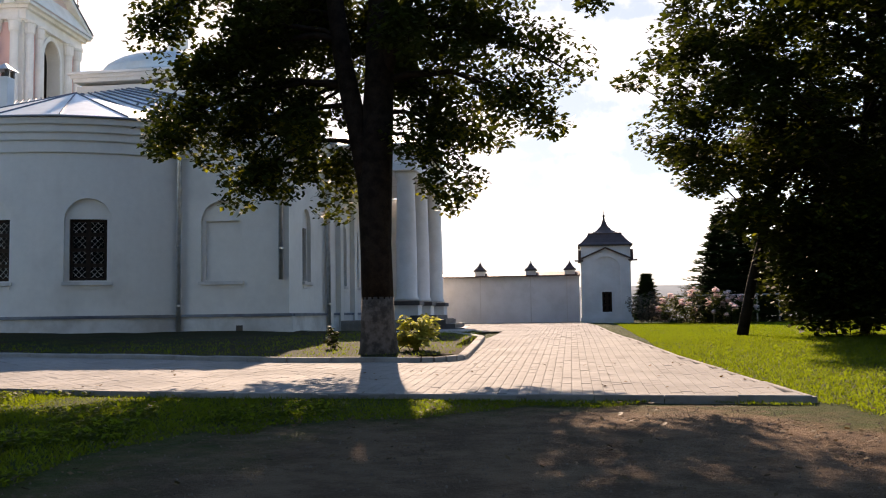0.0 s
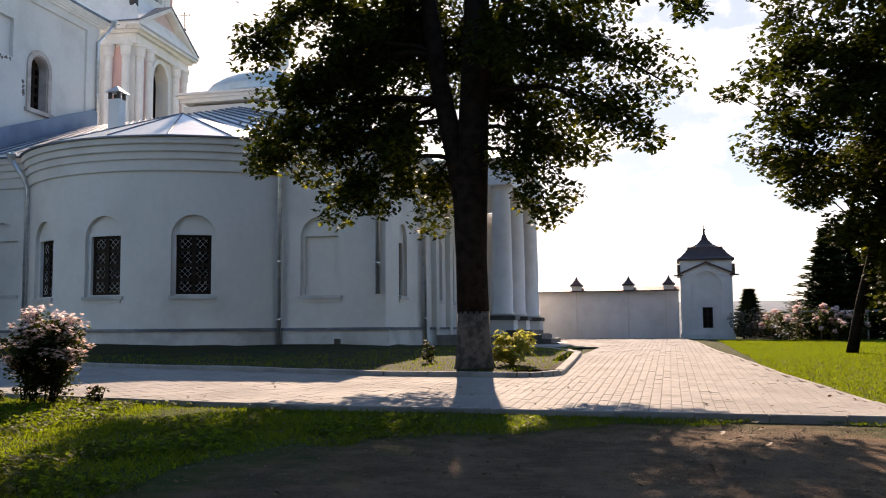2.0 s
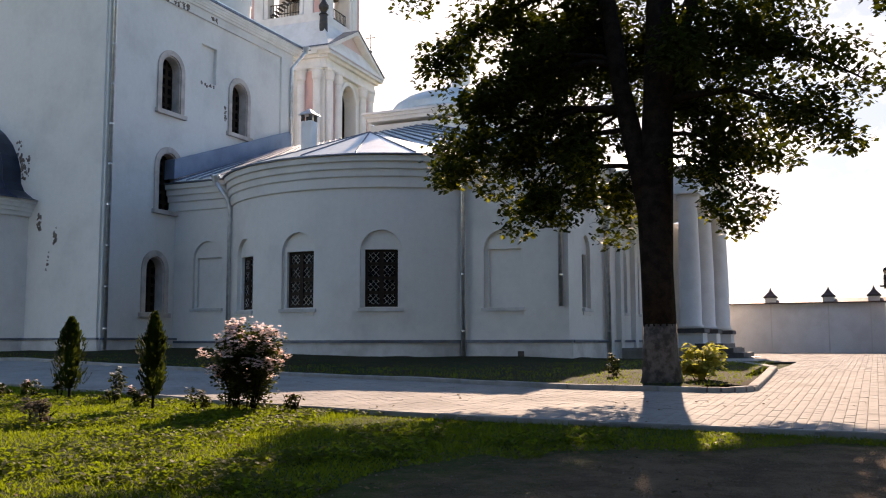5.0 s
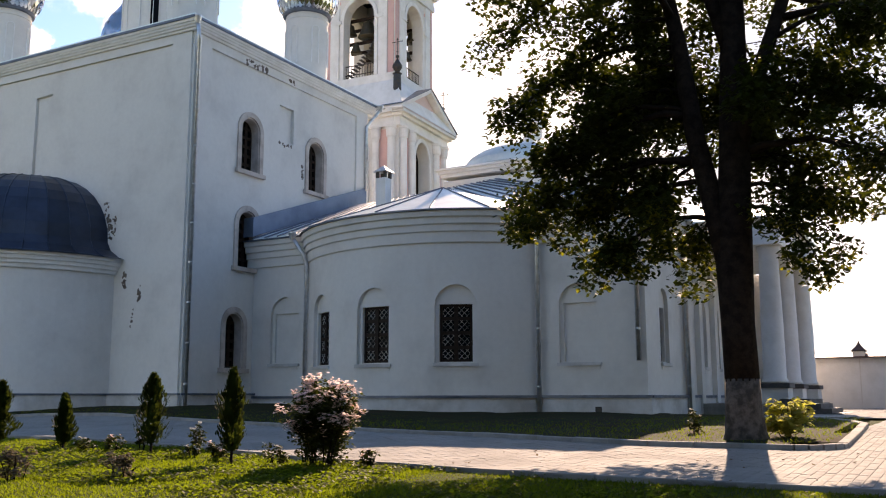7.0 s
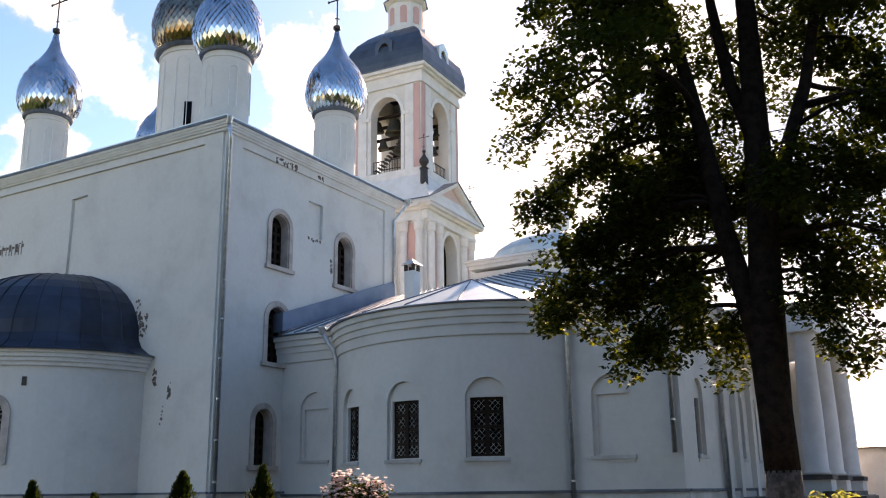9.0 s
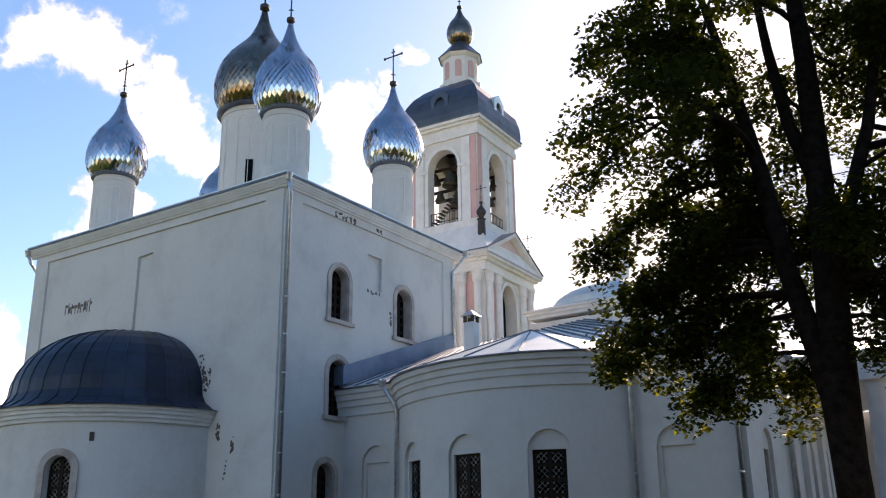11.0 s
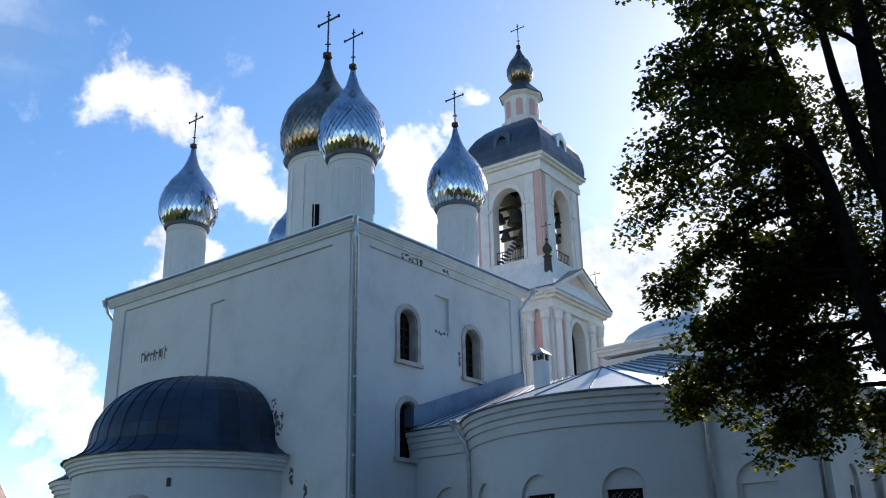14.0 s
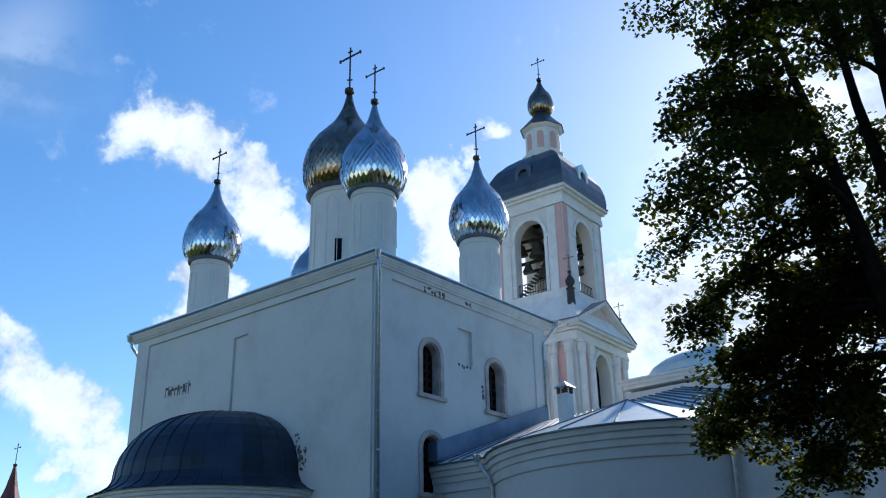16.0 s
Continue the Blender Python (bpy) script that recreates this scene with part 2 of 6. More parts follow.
def ground_material():
    """Mown grass with a worn earth drive in front of the paving."""
    m = bpy.data.materials.new("lawn_and_earth")
    m.use_nodes = True
    n = Nodes(m.node_tree)
    p, o = n.add("ShaderNodeBsdfPrincipled"), n.add("ShaderNodeOutputMaterial")
    n.link(p.outputs[0], o.inputs[0])
    c = n.add("ShaderNodeTexCoord").outputs["Object"]
    xyz = n.add("ShaderNodeSeparateXYZ")
    n.link(c, xyz.inputs[0])
    x, y = xyz.outputs[0], xyz.outputs[1]
    rag = n.math("MULTIPLY", n.math("SUBTRACT", n.noise(c, 0.55, 5.0, 0.65).outputs[0], 0.5), 5.0)
    left = n.math("SUBTRACT", n.math("MULTIPLY_ADD", n.math("MINIMUM", x, 0.0), 0.62, 12.9), y)
    right = n.math("SUBTRACT", n.math("MULTIPLY_ADD", n.math("MAXIMUM", n.math("SUBTRACT", x, 2.0), 0.0), -1.2, 12.9), y)
    side = n.math("ADD", x, 4.6)
    inside = n.math("MINIMUM", n.math("MINIMUM", left, right), side)
    earth = n.ramp(n.math("ADD", inside, n.math("MULTIPLY_ADD", n.math("SUBTRACT", n.noise(c, 3.5, 4.0, 0.7).outputs[0], 0.5), 3.0, rag)), -0.6, 1.8)
    g1, g2 = n.noise(c, 1.3, 4.0, 0.6), n.noise(c, 28.0, 4.0, 0.7)
    grass = n.mix(n.ramp(g1.outputs[0], 0.35, 0.7), (0.040, 0.062, 0.007), (0.066, 0.082, 0.010))
    grass = n.mix(n.math("MULTIPLY", n.ramp(g2.outputs[0], 0.4, 0.65), 0.6), grass, (0.02, 0.03, 0.008))
    soil = n.mix(n.ramp(n.noise(c, 1.8, 5.0, 0.65).outputs[0], 0.35, 0.65), (0.205, 0.125, 0.072), (0.105, 0.062, 0.035))
    soil = n.mix(n.math("MULTIPLY", n.ramp(g2.outputs[0], 0.5, 0.7), 0.5), soil, (0.24, 0.165, 0.102))
    n.link(n.mix(earth, grass, soil), p.inputs["Base Color"])
    p.inputs["Roughness"].default_value = 0.95
    p.inputs["Specular IOR Level"].default_value = 0.15
    b = n.add("ShaderNodeBump")
    b.inputs["Strength"].default_value, b.inputs["Distance"].default_value = 1.0, 0.06
    n.link(n.math("ADD", g2.outputs[0], n.noise(c, 7.0, 4.0).outputs[0]), b.inputs["Height"])
    n.link(b.outputs[0], p.inputs["Normal"])
    return m


LAWN = ground_material()
# thin grass and bare soil, darkened in colour for the church's shade
BANK = material("shade_dark_soil", (0.017, 0.024, 0.006), (0.036, 0.025, 0.012), 0.9, 0.95, bump=0.9, fine=18, fine_amount=0.3, gloss=0.1)


# ---------------- mesh helpers ----------------
def mesh_of(name, bm, mat):
    bmesh.ops.recalc_face_normals(bm, faces=bm.faces[:])
    me = bpy.data.meshes.new(name)
    bm.to_mesh(me)
    bm.free()
    me.materials.append(mat)
    return me


def raw_mesh(name, verts, faces, mat):
    me = bpy.data.meshes.new(name)
    me.from_pydata(verts, [], faces)
    me.materials.append(mat)
    return me


def thing(name, at, label, category, group="", kind=""):
    ob = new(name)
    ob.location = at
    return tagged(ob, label, category, group, kind)


def origin_of(ob):
    v = Vector((0, 0, 0))
    while ob:
        v += ob.location
        ob = ob.parent
    return v


def part(name, bm, mat, parent, label=""):
    """One mesh, given in world places, as a part of parent."""
    me = mesh_of(name, bm, mat) if isinstance(bm, bmesh.types.BMesh) else bm
    me.transform(Matrix.Translation(-origin_of(parent)))
    ob = new(name, me)
    ob.parent = parent
    return tagged(ob, label)


def smooth(ob, on=True):
    ob.data.polygons.foreach_set("use_smooth", [on] * len(ob.data.polygons))
    return ob


def solo(name, bm, mat, label, category="", group="", kind=""):
    me = mesh_of(name, bm, mat) if isinstance(bm, bmesh.types.BMesh) else bm
    return tagged(new(name, me), label, category, group, kind)


def hexa(bm, c):
    v = [bm.verts.new(p) for p in c]
    for f in ((0, 1, 3, 2), (4, 6, 7, 5), (0, 4, 5, 1), (2, 3, 7, 6), (0, 2, 6, 4), (1, 5, 7, 3)):
        bm.faces.new([v[i] for i in f])


def box(bm, x0, x1, y0, y1, z0, z1):
    hexa(bm, [(x, y, z) for x in (x0, x1) for y in (y0, y1) for z in (z0, z1)])
    return bm


def ubox(bm, to, u0, u1, d0, d1, z0, z1, n=1):
    """A box along a wall: u runs along it, d stands out from it; to() takes (u, d, z) to the world."""
    rings = []
    for i in range(n + 1):
        u = u0 + (u1 - u0) * i / n
        rings.append([bm.verts.new(to(u, d, z)) for d, z in ((d0, z0), (d1, z0), (d1, z1), (d0, z1))])
    for a, b in zip(rings, rings[1:]):
        for k in range(4):
            bm.faces.new((a[k], a[(k + 1) % 4], b[(k + 1) % 4], b[k]))
    bm.faces.new(rings[0])
    bm.faces.new(rings[-1][::-1])
    return bm


def lathe(bm, profile, cx, cy, seg=32, square=0.0):
    """Turns (r, z) pairs round an upright axis."""
    rings = []
    for r, z in profile:
        rings.append([bm.verts.new((cx + max(r, .002) * math.cos(2 * math.pi * i / seg), cy + max(r, .002) * math.sin(2 * math.pi * i / seg), z)) for i in range(seg)])
    for a, b in zip(rings, rings[1:]):
        for i in range(seg):
            bm.faces.new((a[i], a[(i + 1) % seg], b[(i + 1) % seg], b[i]))
    bm.faces.new(rings[0][::-1])
    bm.faces.new(rings[-1])
    return bm


def tube(bm, pts, radii, seg=8):
    """A tapered tube through points."""
    pts = [Vector(p) for p in pts]
    if not hasattr(radii, "__len__"):
        radii = [radii] * len(pts)
    rings = []
    for i, p in enumerate(pts):
        way = (pts[min(i + 1, len(pts) - 1)] - pts[max(i - 1, 0)]).normalized()
        side = way.cross(Vector((0.13, 0.99, 0.05)) if abs(way.y) < 0.9 else Vector((1, 0, 0))).normalized()
        up = side.cross(way)
        rings.append([bm.verts.new(p + (side * math.cos(2 * math.pi * k / seg) + up * math.sin(2 * math.pi * k / seg)) * radii[i]) for k in range(seg)])
    for a, b in zip(rings, rings[1:]):
        for k in range(seg):
            bm.faces.new((a[k], a[(k + 1) % seg], b[(k + 1) % seg], b[k]))
    bm.faces.new(rings[0][::-1])
    bm.faces.new(rings[-1])
    return bm


def sheet(bm, pts, thick=0.06):
    """A flat panel through the given corners with thickness downwards."""
    top = [bm.verts.new(p) for p in pts]
    bot = [bm.verts.new((p[0], p[1], p[2] - thick)) for p in pts]
    bm.faces.new(top)
    bm.faces.new(bot[::-1])
    for i in range(len(pts)):
        j = (i + 1) % len(pts)
        bm.faces.new((top[i], top[j], bot[j], bot[i]))
    return bm


def arch(u0, u1, z0, z1, n=10, flat=1.0):
    """The outline of an opening with a round head whose crown is at z1; flat < 1 lowers the head."""
    r = (u1 - u0) / 2
    c, spring = (u0 + u1) / 2, z1 - r * flat
    return [(u0, z0), (u1, z0)] + [(c + r * math.cos(math.pi * i / n), spring + r * flat * math.sin(math.pi * i / n)) for i in range(n + 1)]


def band(u0, u1, z0, z1, w, n=14):
    """A round-headed frame of width w round an opening, open at its foot."""
    inner = arch(u0, u1, z0, z1, n)[1:] + [(u0, z0)]
    outer = arch(u0 - w, u1 + w, z0, z1 + w, n)[1:] + [(u0 - w, z0)]
    return outer + inner[::-1]


def rect(u0, u1, z0, z1):
    return [(u0, z0), (u1, z0), (u1, z1), (u0, z1)]


def wall(to, outline, holes, depth, front=0.0, cuts=()):
    """A wall with true openings: outline and holes in (u, z); from d = front back to d = front - depth."""
    flat = bmesh.new()
    edges = []
    for loop in [outline] + list(holes):
        vs = [flat.verts.new((u, 0, z)) for u, z in loop]
        edges += [flat.edges.new((vs[i], vs[(i + 1) % len(vs)])) for i in range(len(vs))]
    bmesh.ops.triangle_fill(flat, use_beauty=True, use_dissolve=False, edges=edges)
    for u in cuts:
        bmesh.ops.bisect_plane(flat, geom=flat.verts[:] + flat.edges[:] + flat.faces[:], plane_co=(u, 0, 0), plane_no=(1, 0, 0))
    bm = bmesh.new()
    flat.verts.index_update()
    a = [bm.verts.new(to(v.co.x, front, v.co.z)) for v in flat.verts]
    b = [bm.verts.new(to(v.co.x, front - depth, v.co.z)) for v in flat.verts]
    for f in flat.faces:
        ids = [v.index for v in f.verts]
        bm.faces.new([a[i] for i in ids])
        bm.faces.new([b[i] for i in reversed(ids)])
    for e in flat.edges:
        if len(e.link_faces) == 1:
            i, j = (v.index for v in e.verts)
            bm.faces.new((a[i], a[j], b[j], b[i]))
    flat.free()
    return bm


def moulding(to, u0, u1, z_top, steps, n=1, back=-0.3):
    """One stepped moulding swept along a wall: (height, projection) from the top down."""
    prof, z = [(back, z_top)], z_top
    for h, d in steps:
        prof += [(d, z), (d - .012, z - h + .03), (d - .03, z - h)]
        z -= h
    prof.append((back, z))
    bm = bmesh.new()
    rings = [[bm.verts.new(to(u0 + (u1 - u0) * i / n, d, z)) for d, z in prof] for i in range(n + 1)]
    for a, b in zip(rings, rings[1:]):
        for k in range(len(prof)):
            m = (k + 1) % len(prof)
            bm.faces.new((a[k], a[m], b[m], b[k]))
    bm.faces.new(rings[0])
    bm.faces.new(rings[-1][::-1])
    return bm


def barred_window(parent, to, u0, u1, z0, z1, back, cols=2, rows=4, arched=False, lattice=True, name="window"):
    """A dark wooden window set back in its opening, with glass, glazing bars and a diagonal lattice."""
    w = new(name)
    w.location = Vector(to((u0 + u1) / 2, back, z0)) - origin_of(parent)
    w.parent = parent
    head = arch(u0, u1, z0, z1) if arched else rect(u0, u1, z0, z1)
    f = 0.10
    inner = arch(u0 + f, u1 - f, z0 + f, z1 - f) if arched else rect(u0 + f, u1 - f, z0 + f, z1 - f)
    part("window_frame", wall(to, head, [inner], 0.08, back), FRAMEM, w)
    part("pane", wall(to, inner, [], 0.015, back - 0.055), GLASS, w)
    bars = bmesh.new()
    for i in range(1, cols):
        u = u0 + (u1 - u0) * i / cols
        ubox(bars, to, u - 0.085, u + 0.085, back - 0.05, back + 0.01, z0 + f, z1 - f)
    for j in range(1, rows):
        z = z0 + (z1 - z0) * j / rows
        ubox(bars, to, u0 + f, u1 - f, back - 0.05, back + 0.005, z - 0.065, z + 0.065)
    part("glazing_grid", bars, FRAMEM, w)
    if lattice:
        lat = bmesh.new()
        step = 0.21
        k = -int((z1 - z0) / step) - 2
        while k * step < (u1 - u0) + (z1 - z0):
            for sgn in (1, -1):
                # diagonal bars clipped to the opening
                pts = []
                for s in range(0, 41):
                    z = z0 + f + (z1 - z0 - 2 * f) * s / 40
                    u = (u0 + k * step + (z - z0)) if sgn > 0 else (u1 - k * step - (z - z0))
                    if u0 + f < u < u1 - f:
                        pts.append((u, z))
                if len(pts) > 1:
                    (ua, za), (ub, zb) = pts[0], pts[-1]
                    q = [to(ua - .008, back - .03, za), to(ua + .008, back - .03, za), to(ub - .008, back - .03, zb), to(ub + .008, back - .03, zb),
                         to(ua - .008, back - .015, za), to(ua + .008, back - .015, za), to(ub - .008, back - .015, zb), to(ub + .008, back - .015, zb)]
                    hexa(lat, q)
            k += 1
        part("lattice", lat, CURTAIN, w, "pale diagonal window lattice")
    return w


def downpipe(parent, pts, r=0.085):
    """A zinc rainwater pipe with a hopper, collars and the given run."""
    p = new("downpipe")
    p.location = Vector(pts[-1]) - origin_of(parent)
    p.parent = parent
    smooth(part("pipe", tube(bmesh.new(), pts, r, 10), ZINC, p))
    hop = lathe(bmesh.new(), [(r * 1.2, pts[0][2] - 0.1), (r * 2.2, pts[0][2] + 0.18), (r * 2.2, pts[0][2] + 0.24), (r * 1.8, pts[0][2] + 0.24)], pts[0][0], pts[0][1], 12)
    part("hopper", hop, ZINC, p)
    a, b = Vector(pts[-2]), Vector(pts[-1])
    n = max(2, int((a - b).length / 1.6))
    for i in range(n):
        c = a.lerp(b, (i + 0.5) / n)
        part("collar", lathe(bmesh.new(), [(r * 1.14, c.z - 0.03), (r * 1.14, c.z + 0.03)], c.x, c.y, 10), ZINC, p)
    return p


def sstep(a, b, v):
    v = min(1.0, max(0.0, (v - a) / (b - a)))
    return v * v * (3 - 2 * v)


def gz(x, y):
    """Height of the ground: it climbs gently to the church and then lies level."""
    z = 0.031 * min(max(y, -20), 26)
    if y > 26:
        z = 0.806 + 0.17 * sstep(26, 42, y)
    z += 0.30 * sstep(-12, -28, x) * sstep(15, 27, y)
    z -= 6.0 * sstep(62, 140, y)
    return z


# ---------------- ground ----------------
def axis(lo, hi, near_lo, near_hi, fine_step):
    v = list(np.arange(near_lo, near_hi + 0.01, fine_step))
    s, a = fine_step, near_hi
    while a < hi:
        s *= 1.5
        a = min(hi, a + s)
        v.append(a)
    s, a = fine_step, near_lo
    while a > lo:
        s *= 1.5
        a = max(lo, a - s)
        v.insert(0, a)
    return v


def build_ground():
    xs, ys = axis(-1500, 1500, -50, 24, 0.5), axis(-300, 2500, -6, 56, 0.5)
    verts = [(x, y, gz(x, y) + 0.03 * noise.noise((x * 0.5, y * 0.5, 0)) - 0.015) for y in ys for x in xs]
    nx = len(xs)
    faces = [(j * nx + i, j * nx + i + 1, (j + 1) * nx + i + 1, (j + 1) * nx + i) for j in range(len(ys) - 1) for i in range(nx - 1)]
    return smooth(solo("ground", raw_mesh("ground", verts, faces, LAWN), LAWN, "mown grass and trodden bare earth", "ground", kind="structure"))


build_ground()


def build_ridge():
    """The far wooded rise beyond the enclosure; its blue-grey colour holds the haze."""
    m = material("hazed_woods", (0.10, 0.14, 0.17), (0.07, 0.11, 0.12), 0.02, 1.0, bump=0, fine=0.15, fine_amount=0.2)
    verts, faces = [], []
    for i in range(121):
        a = radians(-70 + i * 1.3)
        d = 900
        h = 24.5 + 3.0 * noise.noise((i * 0.13, 1, 0)) + 1.2 * noise.noise((i * 0.9, 4, 0))
        for r, z in ((d - 330, -8), (d - 60, h - 7), (d, h), (d + 60, -8)):
            verts.append((-math.sin(a) * r, math.cos(a) * r, z))
    for i in range(120):
        for k in range(3):
            faces.append((i * 4 + k, i * 4 + k + 1, i * 4 + k + 5, i * 4 + k + 4))
    smooth(solo("backdrop", raw_mesh("backdrop", verts, faces, m), m, "distant wooded ridge with summer haze painted blue-grey", "backdrop", kind="structure"))


build_ridge()


def build_belt():
    """An unseen belt of foliage behind the camera, added to block low sky light."""
    rng = random.Random(91)
    verts, faces = [], []
    for _ in range(26000):
        az = rng.uniform(84, 278)
        top = 21 + 4.5 * noise.noise((az * .09, 3, 1)) + 2 * noise.noise((az * .4, 8, 2))
        h = top * rng.random()
        r = 21 + 3 * noise.noise((az * .12, h * .2, 6)) + rng.uniform(-1.6, 1.6)
        a = radians(az)
        p = Vector((-math.sin(a) * r, math.cos(a) * r, gz(-math.sin(a) * r, math.cos(a) * r) + h))
        u = Vector((rng.gauss(0, 1), rng.gauss(0, 1), rng.gauss(0, 1))).normalized() * rng.uniform(.3, .6)
        v = u.orthogonal().normalized() * rng.uniform(.2, .4)
        k = len(verts)
        verts += [tuple(p - u), tuple(p + v), tuple(p + u), tuple(p - v)]
        faces.append((k, k + 1, k + 2, k + 3))
    ob = new("garden_trees", raw_mesh("garden_trees", verts, faces, SHRUB))
    tagged(ob, "unseen belt of dark foliage added to block sky light", "trees", kind="stuff")


build_belt()



# ---------------- cathedral ----------------
CX0, CX1, CY0, CY1 = -44.85, -27.15, 27.2, 40.4
CTURN = radians(1.2)                 # the cathedral's turn about its near corner


def plan(x, y):
    """A place of the site in the cathedral's own unturned plan."""
    c, n, u, v = math.cos(CTURN), math.sin(CTURN), x - CX1, y - CY0
    return CX1 + u * c + v * n, CY0 - u * n + v * c


def south(u, d, z):
    return (CX1 + d, u, z)


def east(u, d, z):
    return (u, CY0 - d, z)


def cross(parent, x, y, z, h):
    """An iron cross on a ball: upright, long arm, short upper arm, slanted foot arm; the arms run along x."""
    bm = lathe(bmesh.new(), [(0.02, z), (h * .085, z + h * .05), (h * .085, z + h * .12), (0.02, z + h * .17)], x, y, 12)
    t = h * 0.011
    box(bm, x - t, x + t, y - t, y + t, z + h * .1, z + h)
    box(bm, x - h * .25, x + h * .25, y - t, y + t, z + h * .79, z + h * .815)
    box(bm, x - h * .05, x + h * .05, y - t, y + t, z + h * .90, z + h * .92)
    for s in (-1, 1):
        box(bm, x + s * h * .25 - t * 1.5, x + s * h * .25 + t * 1.5, y - t * 1.3, y + t * 1.3, z + h * .775, z + h * .83)
    hexa(bm, [(x + a * h * .06, y + b * t, z + h * .32 - a * h * .02 + c * h * .012) for a in (-1, 1) for b in (-1, 1) for c in (-1, 1)])
    return part("cross", bm, DARKMETAL, parent, "dark iron cross on a ball")


def onion_profile(r, z0, height):
    """Radii and heights of an onion dome from its neck to its tip."""
    pts = [(.72, 0.0), (.86, .05), (.95, .11), (.995, .18), (1.0, .25), (.975, .33), (.90, .42), (.77, .51), (.60, .585), (.44, .65), (.30, .72), (.19, .80), (.10, .89), (.045, 1.0)]
    return [(r * a, z0 + height * b) for a, b in pts]


def along(profile, s):
    """Point of a profile at the share s of its length."""
    d = [math.dist(a, b) for a, b in zip(profile, profile[1:])]
    want = s * sum(d)
    for (a, b), n in zip(zip(profile, profile[1:]), d):
        if want <= n:
            k = want / n
            return a[0] + (b[0] - a[0]) * k, a[1] + (b[1] - a[1]) * k
        want -= n
    return profile[-1]


def scales(profile, cx, cy, around, rows, rng):
    """Overlapping pointed metal scales over an onion, each a slightly tilted folded diamond."""
    verts, faces = [], []
    for j in range(rows):
        s0, s1, s2 = (max(0, j - 0.15)) / rows, (j + 0.9) / rows, min(1, (j + 1.95) / rows)
        (r0, z0), (r1, z1), (r2, z2) = along(profile, s0), along(profile, s1), along(profile, s2)
        for i in range(around):
            a = 2 * math.pi * (i + 0.5 * (j % 2)) / around
            w = math.pi / around * 1.02
            lift = 0.032 + 0.03 * rng.random()
            tilt = rng.uniform(-.02, .02)
            k = len(verts)
            for ang, r, z, out in ((a, r0, z0, lift), (a + w, r1, z1, 0.012 + tilt), (a, r2, z2, 0.0), (a - w, r1, z1, 0.012 - tilt)):
                verts.append((cx + (r + out) * math.cos(ang), cy + (r + out) * math.sin(ang), z))
            faces.append((k, k + 1, k + 2))
            faces.append((k, k + 2, k + 3))
    return verts, faces


def onion(parent, cx, cy, r, z0, height, mat, drum_r, drum_z0, around=36, rows=27, windows=0, cross_h=2.4):
    """A drum with a moulded ring, a scaled onion dome and a cross."""
    rng = random.Random(int(abs(cx * 7 + cy * 13)))
    d = new("drum")
    d.location = Vector((cx, cy, drum_z0)) - origin_of(parent)
    d.parent = parent
    smooth(part("drum_wall", lathe(bmesh.new(), [(drum_r, drum_z0), (drum_r, z0 - .42), (drum_r * 1.04, z0 - .40), (drum_r * 1.04, z0 - .3), (drum_r * 1.0, z0 - .28), (drum_r, z0 - .05)], cx, cy, 96), LIME, d), False)
    part("drum_ring", lathe(bmesh.new(), [(drum_r, z0 - .12), (drum_r * 1.14, z0 - .1), (drum_r * 1.18, z0), (drum_r * 1.12, z0 + .06), (drum_r * .9, z0 + .06)], cx, cy, 40), LEDGE, d, "dark metal ring under the dome")
    for i in range(windows):
        # small round-headed niches in the drum
        a = 2 * math.pi * (i + .5) / windows
        bm = bmesh.new()
        tall = z0 - drum_z0
        for da, top in ((0.0, .86),):
            c, s = math.cos(a), math.sin(a)
            w = drum_r * 0.17
            for sg in (-1, 1):
                px, py = cx + c * drum_r - s * w * sg, cy + s * drum_r + c * w * sg
                tube(bm, [(px, py, drum_z0 + tall * .25), (px, py, z0 - 1.0)], .035, 5)
            tube(bm, [(cx + c * drum_r - s * w * math.cos(math.pi * q / 8), cy + s * drum_r + c * w * math.cos(math.pi * q / 8), z0 - 1.0 + w * math.sin(math.pi * q / 8)) for q in range(9)], .035, 5)
        part("drum_arch", bm, TRIMW, d)
    prof = onion_profile(r, z0, height)
    core = lathe(bmesh.new(), [(max(.01, a - .03), b) for a, b in prof], cx, cy, 48)
    dome = smooth(part("dome", core, mat, parent))
    v, f = scales(prof, cx, cy, around, rows, rng)
    tagged(part("scale_cladding", raw_mesh("scale_cladding", v, f, mat), mat, dome), kind="stuff")
    cross(parent, cx, cy, z0 + height - .1, cross_h)


